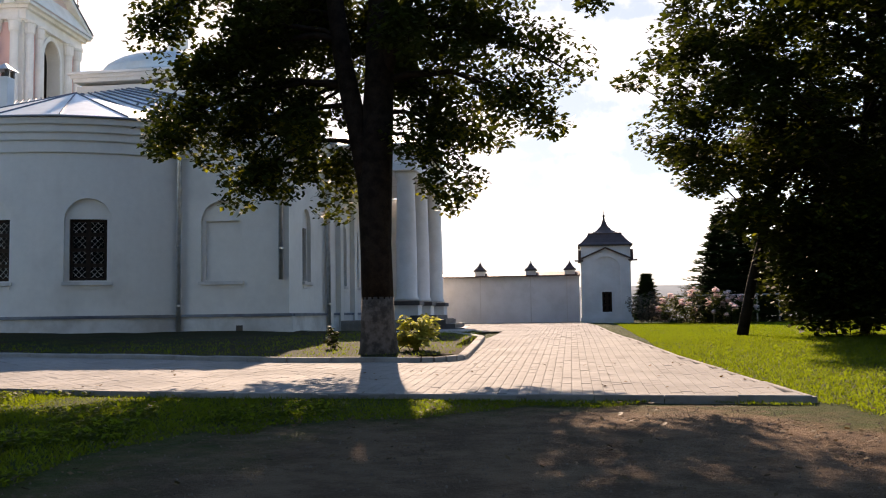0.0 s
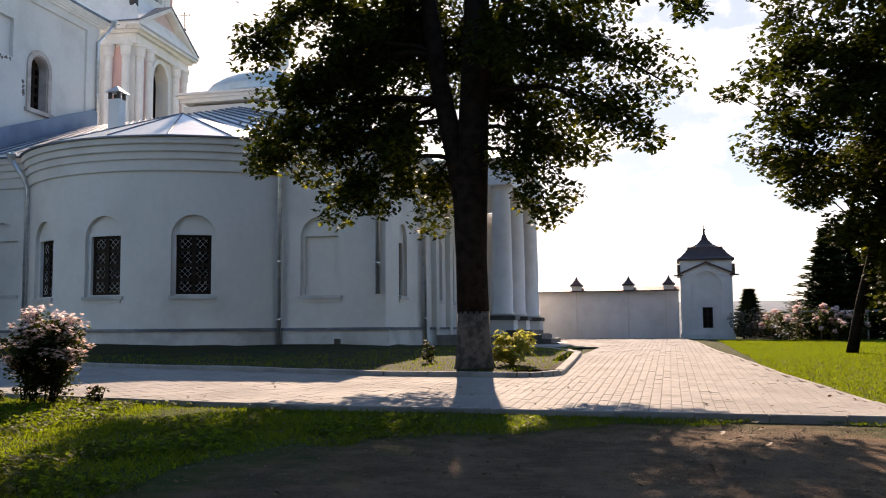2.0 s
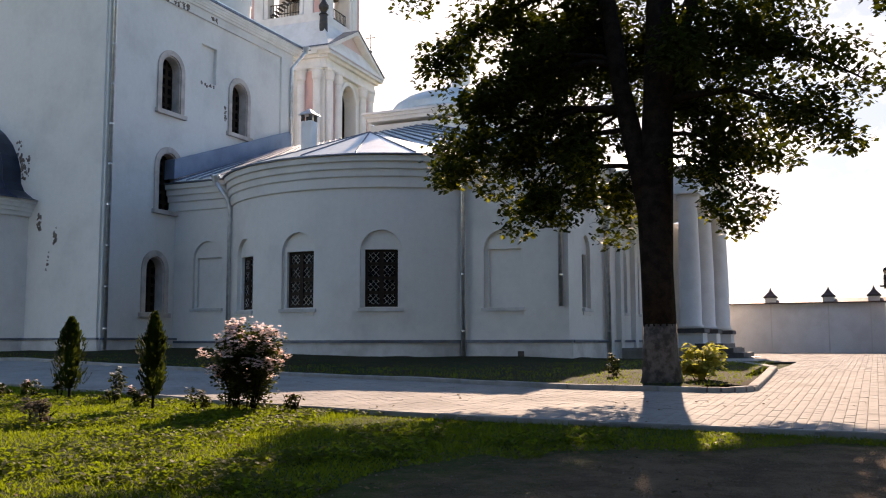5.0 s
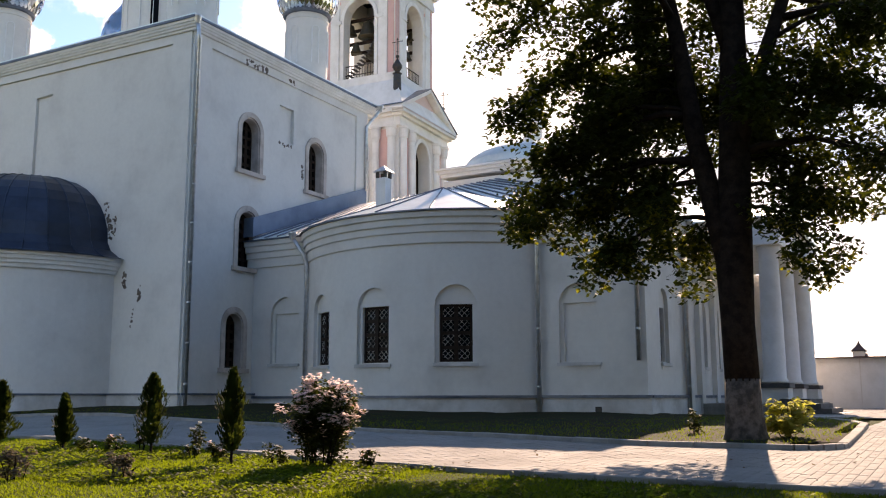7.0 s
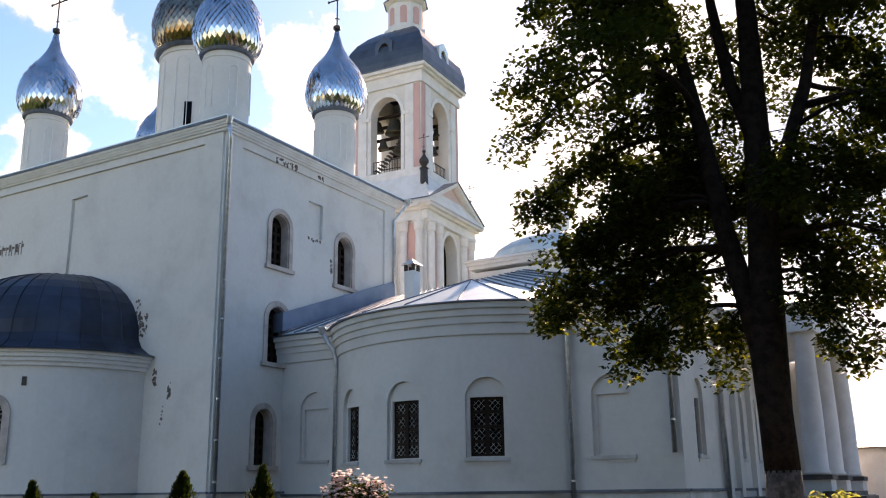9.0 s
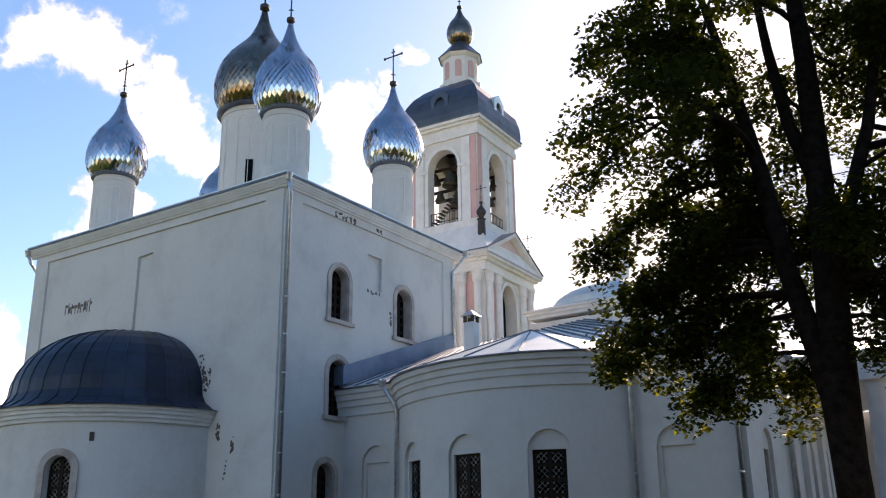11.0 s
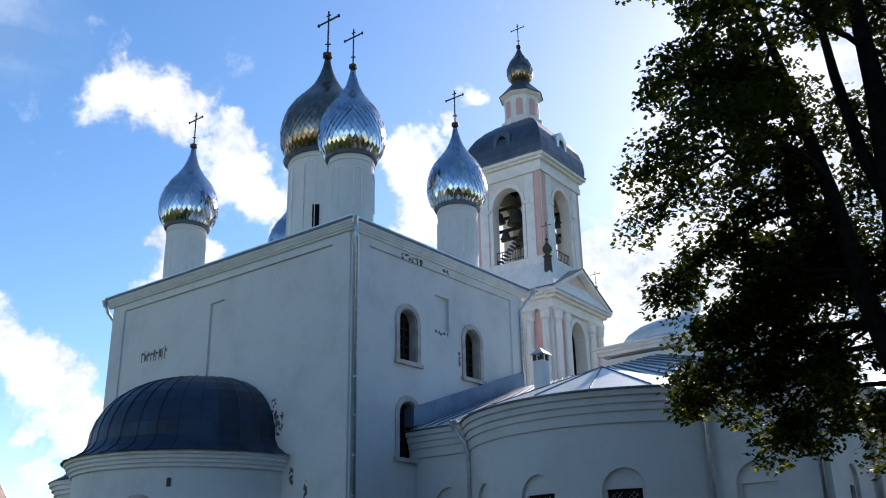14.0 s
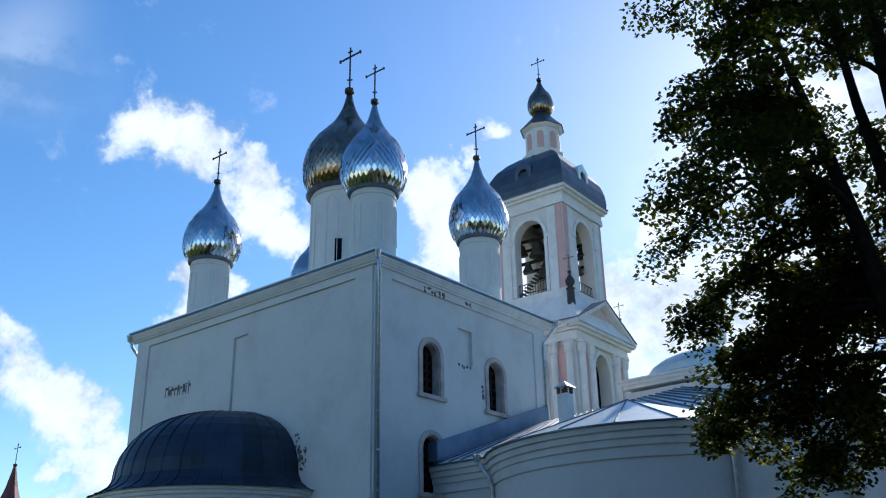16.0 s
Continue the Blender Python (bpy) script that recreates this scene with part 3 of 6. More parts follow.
def build_cathedral():
    c = thing("cathedral", (CX1, CY0, gz(-36, 34)), "white limewashed five-domed cathedral with silver onion domes", "church")
    zb = 0.9
    # south wall with four arched windows and a shallow niche
    wins = [(30.36, 31.6, 11.5, 13.95), (35.27, 36.5, 11.5, 14.0), (30.33, 31.62, 7.2, 9.7), (29.71, 30.85, 2.85, 5.2)]
    niche = rect(33.01, 34.1, 13.45, 15.15)
    part("south_wall", wall(south, rect(CY0, CY1, zb, 16.68), [arch(*w) for w in wins] + [niche], 0.9), LIME, c)
    part("niche_back", wall(south, niche, [], 0.1, -0.16), LIME, c)
    for y0, y1, z0, z1 in wins:
        m = 0.24
        part("window_surround", wall(south, band(y0, y1, z0, z1, m), [], 0.08, 0.07), REVEAL, c)
        part("window_reveal", wall(south, band(y0 + .05, y1 - .05, z0 + .01, z1 - .05, .047), [], .4, -.004), REVEAL, c)
        sill = bmesh.new()
        ubox(sill, south, y0 - m - .1, y1 + m + .1, -.3, .16, z0 - .2, z0 - .02)
        part("window_sill", sill, REVEAL, c)
        barred_window(c, south, y0, y1, z0, z1, -0.42, 3, 6, arched=True, lattice=False)
    notch = [(-36.62, 11.2), (-36.4, 11.2), (-36.34, 15.05), (-35.56, 15.15), (-35.56, 15.3), (-36.62, 15.25)]
    part("east_wall", wall(east, rect(CX0, CX1, zb, 16.68), [notch], 0.9), LIME, c)
    part("crack_back", wall(east, notch, [], 0.1, -0.14), LIME, c)
    part("north_wall", box(bmesh.new(), CX0, CX0 + .9, CY0 + .9, CY1, zb, 16.68), LIME, c)
    part("west_wall", box(bmesh.new(), CX0 + .9, CX1 - .9, CY1 - .9, CY1, zb, 16.68), LIME, c)
    # pilaster strips at the corners, up to the string course
    for to, u0, u1 in ((south, CY0, CY1), (east, CX0, CX1)):
        fr = bmesh.new()
        ubox(fr, to, u0, u1, 0, .10, 16.28, 16.68)
        part("frieze", fr, LIME, c)
        for a, b in ((u0, u0 + 1.05), (u1 - 1.05, u1)):
            p = bmesh.new()
            ubox(p, to, a, b, 0, .10, zb, 16.28)
            part("pilaster", p, LIME, c)
        bm = moulding(to, u0 - .4 * (to is east), u1 + .4, 17.08, ((.12, .40), (.10, .34), (.10, .28), (.10, .2)), 1, 0.0)
        part("cornice", bm, TRIMW, c)
        pl = bmesh.new()
        ubox(pl, to, u0, u1 + .12, 0.1, .2, zb - .3, 1.72)
        part("plinth", pl, PLINTHM, c)
        fl = bmesh.new()
        ubox(fl, to, u0, u1 + .16, 0.1, .26, 1.72, 1.80)
        part("plinth_flashing", fl, LEDGE, c)
    # low hipped roof with a dark eave
    o = 0.45
    x0, x1, y0, y1 = CX0 - o, CX1 + o, CY0 - o, CY1 + o
    ex = bmesh.new()
    box(ex, x0, x1, y0, y1, 17.08, 17.18)
    roof = part("roof", ex, LEDGE, c, "dark sheet-metal roof edge")
    r0, r1 = (-39, 33.8, 19.0), (-33, 33.8, 19.0)
    for q in ([(x0, y0, 17.24), (x1, y0, 17.24), r1, r0], [(x1, y0, 17.24), (x1, y1, 17.24), r1], [(x1, y1, 17.24), (x0, y1, 17.24), r0, r1], [(x0, y1, 17.24), (x0, y0, 17.24), r0]):
        part("roof_slope", sheet(bmesh.new(), q, .05), TIN, roof)
    # five domes
    for x, y in ((-28.9, 28.85), (-42.0, 29.0), (-28.9, 37.0), (-42.3, 37.2)):
        onion(c, *plan(x, y), 1.62, 21.25, 5.05, SILVER, 1.08, 17.5, windows=6)
    onion(c, *plan(-35.5, 33.3), 2.55, 24.75, 6.9, DULLSCALE, 1.98, 18.0, 46, 34, windows=8, cross_h=3.4)
    dw = bmesh.new()
    a = math.atan2(-33.3, 35.5) - .22
    mx, my = plan(-35.5, 33.3)
    for q in range(1):
        px, py = mx + 1.97 * math.cos(a), my + 1.97 * math.sin(a)
        t = Vector((-math.sin(a), math.cos(a), 0))
        o2 = Vector((math.cos(a), math.sin(a), 0))
        hexa(dw, [Vector((px, py, z)) + t * s * .19 + o2 * k for s in (-1, 1) for k in (-.1, .06) for z in (19.7, 21.4)])
    part("drum_window", dw, GLASS, c, "narrow dark window in the central drum")
    # apse on the east wall
    ax, ay, ar = -36.5, CY0, 5.5

    def curve(u, d, z):
        return (ax + (ar + d) * math.sin(u / ar), ay - (ar + d) * math.cos(u / ar), z)
    h = ar * math.pi / 2
    cuts = [h * (k / 14) for k in range(-13, 14)]
    awins = [(2.05, 3.15, 2.9, 5.35), (-3.15, -2.05, 2.9, 5.35)]
    apse = part("apse_wall", wall(curve, rect(-h, h, zb, 6.9), [arch(*w) for w in awins], 0.7, cuts=cuts), LIME, c)
    for w in awins:
        part("window_surround", wall(curve, band(*w, .28), [], .1, .09), REVEAL, apse)
        barred_window(c, curve, *w, -0.3, 2, 4, arched=True)
    bm = moulding(curve, -h, h, 7.32, ((.16, .42), (.16, .32), (.16, .22), (.16, .12)), 28, -.2)
    part("apse_cornice", bm, TRIMW, c)
    bm = bmesh.new()
    ubox(bm, curve, -h, h, 0, .12, zb - .3, 1.72, 28)
    part("apse_plinth", bm, PLINTHM, c)
    bm = bmesh.new()
    ubox(bm, curve, -h, h, 0, .17, 1.72, 1.8, 28)
    part("plinth_flashing", bm, LEDGE, c)
    bm = bmesh.new()
    ubox(bm, curve, 3.72, 3.9, -.02, .03, 5.9, 6.25)
    part("vent", bm, DARKMETAL, c, "small dark vent in the apse")
    # half dome in sheet metal gores with standing seams
    gores = 18
    dome = None
    for g in range(gores):
        bm = bmesh.new()
        a0, a1 = -math.pi / 2 + math.pi * g / gores, -math.pi / 2 + math.pi * (g + 1) / gores
        prof = [((ar + .55), 7.30), ((ar + .2), 7.42), (ar - .3, 7.75), (ar - .5, 8.1)] + [((ar - .5) * math.cos(math.pi / 2 * k / 9) ** .8, 8.1 + 3.25 * math.sin(math.pi / 2 * k / 9)) for k in range(1, 9)] + [(.05, 11.36)]
        rows = [[bm.verts.new((ax + r * math.sin(a), ay - r * math.cos(a), z)) for a in (a0, (a0 + a1) / 2, a1)] for r, z in prof]
        for p, q in zip(rows, rows[1:]):
            for k in range(2):
                bm.faces.new((p[k], p[k + 1], q[k + 1], q[k]))
        tube(bm, [(ax + r * math.sin(a0), ay - r * math.cos(a0), z + .015) for r, z in prof], .03, 4)
        gore = part("roof_gore", bm, BLUETIN, dome or c, "" if dome else "dark blue-grey sheet-metal half dome")
        dome = dome or gore
    # lower side apse, half hidden
    sx, sr = -42.4, 3.1

    def side(u, d, z):
        return (sx + (sr + d) * math.sin(u / sr), ay - (sr + d) * math.cos(u / sr), z)
    h2 = sr * math.pi / 2
    w2 = (-.55, .45, 2.9, 5.0)
    part("side_apse_wall", wall(side, rect(-h2, h2, zb, 6.6), [arch(*w2)], .5, cuts=[h2 * k / 8 for k in range(-7, 8)]), LIME, c)
    barred_window(c, side, *w2, -0.3, 2, 4, arched=True)
    bm = bmesh.new()
    for zt, zl, d in ((7.0, 6.8, .36), (6.8, 6.6, .24), (6.6, 6.4, .12)):
        ubox(bm, side, -h2, h2, -.2, d, zl, zt, 16)
    part("side_apse_cornice", bm, TRIMW, c)
    smooth(part("side_apse_roof", lathe(bmesh.new(), [(sr + .45, 7.0), (sr - .1, 7.3), (sr * .6, 8.3), (.1, 8.8)], sx, ay, 24), BLUETIN, c))
    downpipe(c, [(CX1 + .42, CY0 - .25, 16.95), (CX1 + .36, CY0 + .0, 16.2), (CX1 + .2, CY0 + .14, 15.8), (CX1 + .2, CY0 + .14, 1.35)], .085)
    downpipe(c, [(CX1 + .6, CY1 + .45, 16.95), (CX1 + .5, CY1 + .2, 16.6), (CX1 + .2, CY1 - .25, 15.9), (CX1 + .2, CY1 - .25, 12.4)], .085)
    downpipe(c, [(CX0 - .42, CY0 - .4, 16.85), (CX0 - .38, CY0 - .2, 16.45), (CX0 - .12, CY0 + .35, 15.6), (CX0 - .12, CY0 + .35, 1.4)], .085)
    c.rotation_euler = (0, 0, CTURN)
    return c


build_cathedral()


def blob_scar(parent, to, u, z, w, h, seed, n=9):
    """A patch where plaster has fallen off: thin ragged flakes of bare masonry."""
    rng = random.Random(seed)
    bm = bmesh.new()
    for _ in range(n):
        cu, cz, r = u + rng.uniform(-w, w), z + rng.uniform(-h, h), rng.uniform(.03, .09)
        pts = [(cu + r * rng.uniform(.4, 1.3) * math.cos(k * .9), cz + r * rng.uniform(.4, 1.5) * math.sin(k * .9)) for k in range(7)]
        top = [bm.verts.new(to(a, .012, b)) for a, b in pts]
        low = [bm.verts.new(to(a, -.02, b)) for a, b in pts]
        bm.faces.new(top)
        for i in range(7):
            bm.faces.new((top[i], top[(i + 1) % 7], low[(i + 1) % 7], low[i]))
    return tagged(part("plaster_scar", bm, SCAR, parent, "bare patch of fallen plaster"), kind="stuff")


cathedral = bpy.data.objects["cathedral"]
for i, (u, z, w, h, n) in enumerate([(-31.35, 8.75, .26, .5, 40), (-31.7, 9.6, .15, .3, 6), (-29.55, 5.85, .06, .35, 14), (-30.45, 6.2, .08, .6, 14), (-29.9, 4.9, .1, .5, 5)]):
    blob_scar(cathedral, east, u, z, w, h, i, n)
for i, (u, z, w, h, n) in enumerate([(31.2, 16.42, .75, .12, 30), (33.8, 16.42, .25, .08, 8), (34.85, 12.3, .06, .35, 12), (33.5, 13.3, .5, .05, 10)]):
    blob_scar(cathedral, lambda a, d, b: south(a, d + .1 * (b > 16), b), u, z, w, h, 20 + i, n)


def unread_writing():
    """Dark scrawled strokes on the plaster, not legible."""
    rng = random.Random(5)
    bm = bmesh.new()
    u = -42.0
    for k in range(9):
        w = rng.uniform(.14, .24)
        ubox(bm, east, u, u + .05, -.01, .012, 13.15 - .012 * k, 13.65 + rng.uniform(-.15, .1))
        ubox(bm, east, u, u + w, -.01, .014, 13.3 + rng.uniform(-.1, .3), 13.37 + rng.uniform(.0, .3))
        u += w + .05
    part("wall_marks", bm, SCAR, cathedral, "dark illegible strokes on the plaster")


unread_writing()

# ---------------- chapel annex with its apse ----------------
AX, AY, AR = -19.0, 36.04, 6.94      # apse circle
EY = 31.5                            # east wall plane
SX = -9.7                            # south wall plane
HALF = math.acos((AY - EY) / AR)


def apse(u, d, z):
    return (AX + (AR + d) * math.sin(u / AR), AY - (AR + d) * math.cos(u / AR), z)


def aeast(u, d, z):
    return (u, EY - d, z)


def asouth(u, d, z):
    return (SX + d, u, z)


def niche_window(parent, to, c, w, z0, z1, ztop, blind=False, lattice=True):
    """A rectangular window in a shallow round-headed recess, with a sill."""
    sill = bmesh.new()
    ubox(sill, to, c - w * .66, c + w * .66, -.12, .09, z0 - .17, z0 - .05, 4)
    # grey render instead of white trim paints in the shadow at the sill's edge
    part("window_sill", sill, PLINTHM, parent)
    ap = bmesh.new()
    ubox(ap, to, c - w * .6, c + w * .6, -.02, .03, z0 - .30, z0 - .17, 4)
    part("sill_apron", ap, LIME, parent)
    if not blind:
        barred_window(parent, to, c - w / 2, c + w / 2, z0, z1, -.26, 2, 4, lattice=lattice)


def build_annex():
    a = thing("chapel", (-18, 38, gz(-18, 36)), "white plastered side chapel with rounded apse and tin roof", "church")
    zb, zt = 0.55, 7.35
    h = HALF * AR
    cuts = [h * k / 16 for k in range(-15, 16)]
    cs = [AR * radians(v) for v in (-30, -3, 24)]
    W2, Z0, Z1, ZT = 1.24, 2.88, 4.97, 5.68
    # outer skin with round-headed recesses, backing with the real openings
    part("apse_wall", wall(apse, rect(-h, h, zb, zt), [arch(c - .77, c + .77, Z0 - .05, ZT) for c in cs], .14, cuts=cuts), LIME, a)
    part("apse_backing", wall(apse, rect(-h, h, zb, zt), [rect(c - W2 / 2, c + W2 / 2, Z0, Z1) for c in cs], .5, -.14, cuts=cuts), LIME, a)
    for c in cs:
        niche_window(a, apse, c, W2, Z0, Z1, ZT)
    left, right = AX - AR * math.sin(HALF), AX + AR * math.sin(HALF)
    for u0, u1, bc, dz in ((CX1 - .5, left, -25.45, .2), (right, SX, -12.15, 0)):
        bw = 1.26
        part("east_wall", wall(aeast, rect(u0, u1, zb, zt), [arch(bc - .76, bc + .76, Z0 - .05 + dz, ZT + dz)], .14), LIME, a)
        part("east_backing", wall(aeast, rect(u0, u1 - .14, zb, zt), [rect(bc - bw / 2, bc + bw / 2, Z0 + dz, Z1 + dz)], .4, -.14), LIME, a)
        part("blind_panel", wall(aeast, rect(bc - bw / 2, bc + bw / 2, Z0 + dz, Z1 + dz), [], .2, -.25), LIME, a)
        niche_window(a, aeast, bc, bw, Z0 + dz, Z1 + dz, ZT + dz, blind=True)
    # south side: a slit window, then the longer nave wall with more windows
    slits = [33.7, 39.4, 41.7, 44.0]
    part("south_wall", wall(asouth, rect(EY + .143, 50.0, zb, 8.0), [arch(s - .55, s + .55, Z0 - .05, 5.55) for s in slits], .14), LIME, a)
    part("south_backing", wall(asouth, rect(EY + .6, 50.0, zb, 8.0), [rect(s - .44, s + .44, Z0, 4.85) for s in slits], .45, -.14), LIME, a)
    for s in slits:
        niche_window(a, asouth, s, .88, Z0, 4.85, 5.5, lattice=False)
    for s in (36.3, 38.0, 40.55, 42.9):
        p = bmesh.new()
        ubox(p, asouth, s, s + .5, 0, .22, zb, 7.4)
        part("pilaster", p, LIME, a)
    part("west_wall", box(bmesh.new(), -27, SX - .6, 49.4, 50, zb, 8.0), LIME, a)
    # plinth and its flashing
    for to, u0, u1, n in ((apse, -h, h, 24), (aeast, CX1 - .4, left, 1), (aeast, right, SX + .16, 1), (asouth, EY, 50, 1)):
        p, f = bmesh.new(), bmesh.new()
        ubox(p, to, u0, u1, 0, .12, zb - .3, 1.58, n)
        ubox(f, to, u0, u1, 0, .19, 1.58, 1.68, n)
        part("plinth", p, PLINTHM, a)
        part("plinth_flashing", f, LEDGE, a)
    # layered cornice
    for to, u0, u1, n, dz in ((apse, -h - .2, h + .2, 24, .006), (aeast, CX1 - .4, left, 1, 0), (aeast, right, SX + .3, 1, 0), (asouth, EY - .3, 50, 1, -.006)):
        part("cornice", moulding(to, u0, u1, 8.36 + dz, ((.22, .36), (.26, .26), (.27, .17), (.40, .09)), n), LIME, a)
        bm = bmesh.new()
        ubox(bm, to, u0, u1, -.3, .44 + dz, 8.366 + dz, 8.42 + dz, n)
        part("eave_edge", bm, LEDGE, a)
    # vents in the plinth
    for to, u in ((aeast, -11.45), (apse, -2.1)):
        bm = bmesh.new()
        ubox(bm, to, u - .12, u + .12, .1, .13, 1.02, 1.28)
        part("vent", bm, DARKMETAL, a, "small dark plinth vent")
    # roof: hipped main slopes in seamed sheets
    e = 8.44
    R0, R1 = Vector((-27.0, 38.8, 11.3)), Vector((-17.9, 36.6, 11.2))
    E0, E1, E2 = Vector((-27.0, EY - .42, e)), Vector((SX + .42, EY - .42, e)), Vector((SX + .42, 46.2, e))
    roof = None

    def panels(a0, a1, b0, b1, n):
        nonlocal roof
        for i in range(n):
            p = [Vector(a0).lerp(a1, i / n), Vector(a0).lerp(a1, (i + 1) / n), Vector(b0).lerp(b1, (i + 1) / n), Vector(b0).lerp(b1, i / n)]
            bm = sheet(bmesh.new(), [tuple(v) for v in p], .05)
            q = part("roof_sheet", bm, TIN, roof or a, "" if roof else "seamed tin roofing")
            roof = roof or q
            part("seam", tube(bmesh.new(), [tuple(p[0] + Vector((0, 0, .03))), tuple(p[3] + Vector((0, 0, .03)))], .035, 4), LEDGE, roof)
    panels(E0, E1, R0, R1, 26)
    panels(E1, E2, R1, R1 + Vector((0, .1, 0)), 16)
    panels(R0 + Vector((0, .02, 0)), R1 + Vector((0, .02, 0)), (-27, 46.2, e), (SX + .42, 46.2, e), 20)
    # cone over the apse
    tip = Vector((-18.7, 33.3, 10.25))
    n = 6
    for i in range(n):
        p0 = Vector(apse(-h - .2 + (2 * h + .4) * i / n, .44, e))
        p1 = Vector(apse(-h - .2 + (2 * h + .4) * (i + 1) / n, .44, e))
        bm = sheet(bmesh.new(), [tuple(p0), tuple(p1), tuple(tip)], .05)
        part("roof_sheet", bm, TIN, roof)
        part("seam", tube(bmesh.new(), [tuple(p0 + Vector((0, 0, .02))), tuple(tip + Vector((0, 0, .02)))], .025, 4), LEDGE, roof)
    # lead apron against the cathedral wall
    bm = bmesh.new()
    y0, y1 = 31.2, 40.2
    hexa(bm, [(CX1 + k, y, zz + (8.6 if y == y0 else 11.7)) for y in (y0, y1) for k in (-.5, .06 if y == y0 else -.08) for zz in (0, .85)])
    part("roof_apron", bm, APRON, a, "blue-grey metal apron against the wall")
    # chimney with a little metal hood
    ch = new("chimney")
    ch.location = Vector((-22.6, 34.8, 9.7)) - origin_of(a)
    ch.parent = a
    x, y = -22.6, 34.75
    part("chimney_shaft", box(bmesh.new(), x - .25, x + .25, y - .25, y + .25, 9.5, 11.4), TRIMW, ch)
    for sx in (-1, 1):
        for sy in (-1, 1):
            part("hood_post", box(bmesh.new(), x + sx * .2 - .06, x + sx * .2 + .06, y + sy * .2 - .06, y + sy * .2 + .06, 11.4, 11.68), DARKMETAL, ch)
    bm = bmesh.new()
    t = bm.verts.new((x, y, 12.02))
    q = [bm.verts.new((x + sx * .38, y + sy * .38, 11.68)) for sx, sy in ((-1, -1), (1, -1), (1, 1), (-1, 1))]
    bm.faces.new(q)
    for i in range(4):
        bm.faces.new((q[i], q[(i + 1) % 4], t))
    part("hood", bm, ZINC, ch)
    # rainwater pipes
    x, y, _ = apse(-h + .45, .12, 0)
    downpipe(a, [(x - .5, y - .35, 8.25), (x - .1, y - .1, 7.55), (x, y, 7.1), (x, y, 1.0)])
    downpipe(a, [(right + .12, EY - .5, 8.2), (right + .12, EY - .25, 7.5), (right + .12, EY - .22, 7.2), (right + .12, EY - .22, .95)])
    downpipe(a, [(SX - .25, EY - .5, 8.2), (SX - .25, EY - .2, 7.5), (SX - .25, EY - .14, 7.2), (SX - .25, EY - .14, 2.85)])
    downpipe(a, [(SX + .4, 36.1, 8.2), (SX + .25, 36.1, 7.5), (SX + .2, 36.1, 7.2), (SX + .2, 36.1, 1.0)])
    # portico columns on pedestals with an entablature
    for y in (38.9, 42.4, 46.9):
        col = new("column")
        col.location = Vector((-6.85, y, 1.0)) - origin_of(a)
        col.parent = a
        smooth(part("shaft", lathe(bmesh.new(), [(.50, 2.15), (.50, 2.25), (.44, 2.32), (.43, 4.5), (.37, 7.3), (.45, 7.4), (.45, 7.6)], -6.85, y, 28), TRIMW, col))
        part("pedestal", box(bmesh.new(), -7.4, -6.3, y - .55, y + .55, .8, 1.95), TRIMW, col)
        part("pedestal_cap", box(bmesh.new(), -7.48, -6.22, y - .63, y + .63, 1.95, 2.13), DARKSTEP, col, "dark stone pedestal cap")
    bm = box(bmesh.new(), -10, -6.3, 38.2, 47.6, 7.6, 8.7)
    part("entablature", bm, TRIMW, a)
    bm = bmesh.new()
    sheet(bm, [(-6.0, 37.9, 8.7), (-6.0, 47.9, 8.7), (-9.7, 45.0, 10.0), (-9.7, 40.9, 10.0)])
    sheet(bm, [(-10.0, 37.9, 8.7), (-6.0, 37.9, 8.7), (-9.7, 40.9, 10.0), (-10.0, 40.9, 10.0)])
    part("porch_roof", bm, TIN, a)
    part("porch_end_wall", box(bmesh.new(), SX + .01, -6.9, 48.1, 48.7, .6, 7.6), LIME, a)
    part("porch_floor", box(bmesh.new(), SX + .2, -6.0, 38.0, 47.8, .6, 1.35), STONE, a)
    # taller nave block behind with a low tin dome and a cupola
    x0, x1, y0, y1 = -26.0, -18.2, 46.4, 54.6
    part("nave_wall", box(bmesh.new(), x0, x1, y0, y1, 7.0, 14.0), LIME, a)
    bm = bmesh.new()
    for zt2, zb2, d in ((14.7, 14.58, .42), (14.58, 14.4, .26), (14.4, 14.2, .14)):
        box(bm, x0 - d, x1 + d, y0 - d, y1 + d, zb2, zt2)
    part("nave_cornice", bm, TRIMW, a)
    cx, cy = (x0 + x1) / 2, (y0 + y1) / 2
    prof = [(4.6, 14.7), (4.3, 14.85)] + [(4.3 * math.cos(math.pi / 2 * k / 8), 14.9 + 1.65 * math.sin(math.pi / 2 * k / 8)) for k in range(1, 9)]
    smooth(part("low_dome", lathe(bmesh.new(), prof, cx, cy, 24), TIN, a, "low bright tin dome"), False)
    smooth(part("cupola_drum", lathe(bmesh.new(), [(.60, 16.3), (.60, 18.5), (.75, 18.6), (.75, 18.8)], cx, cy, 8), TRIMW, a), False)
    smooth(part("cupola", lathe(bmesh.new(), onion_profile(.75, 18.8, 2.2), cx, cy, 20), BLUETIN, a))
    cross(a, cx, cy, 20.9, 1.4)


build_annex()


# ---------------- bell tower ----------------
TX, TY = -37.1, 56.3


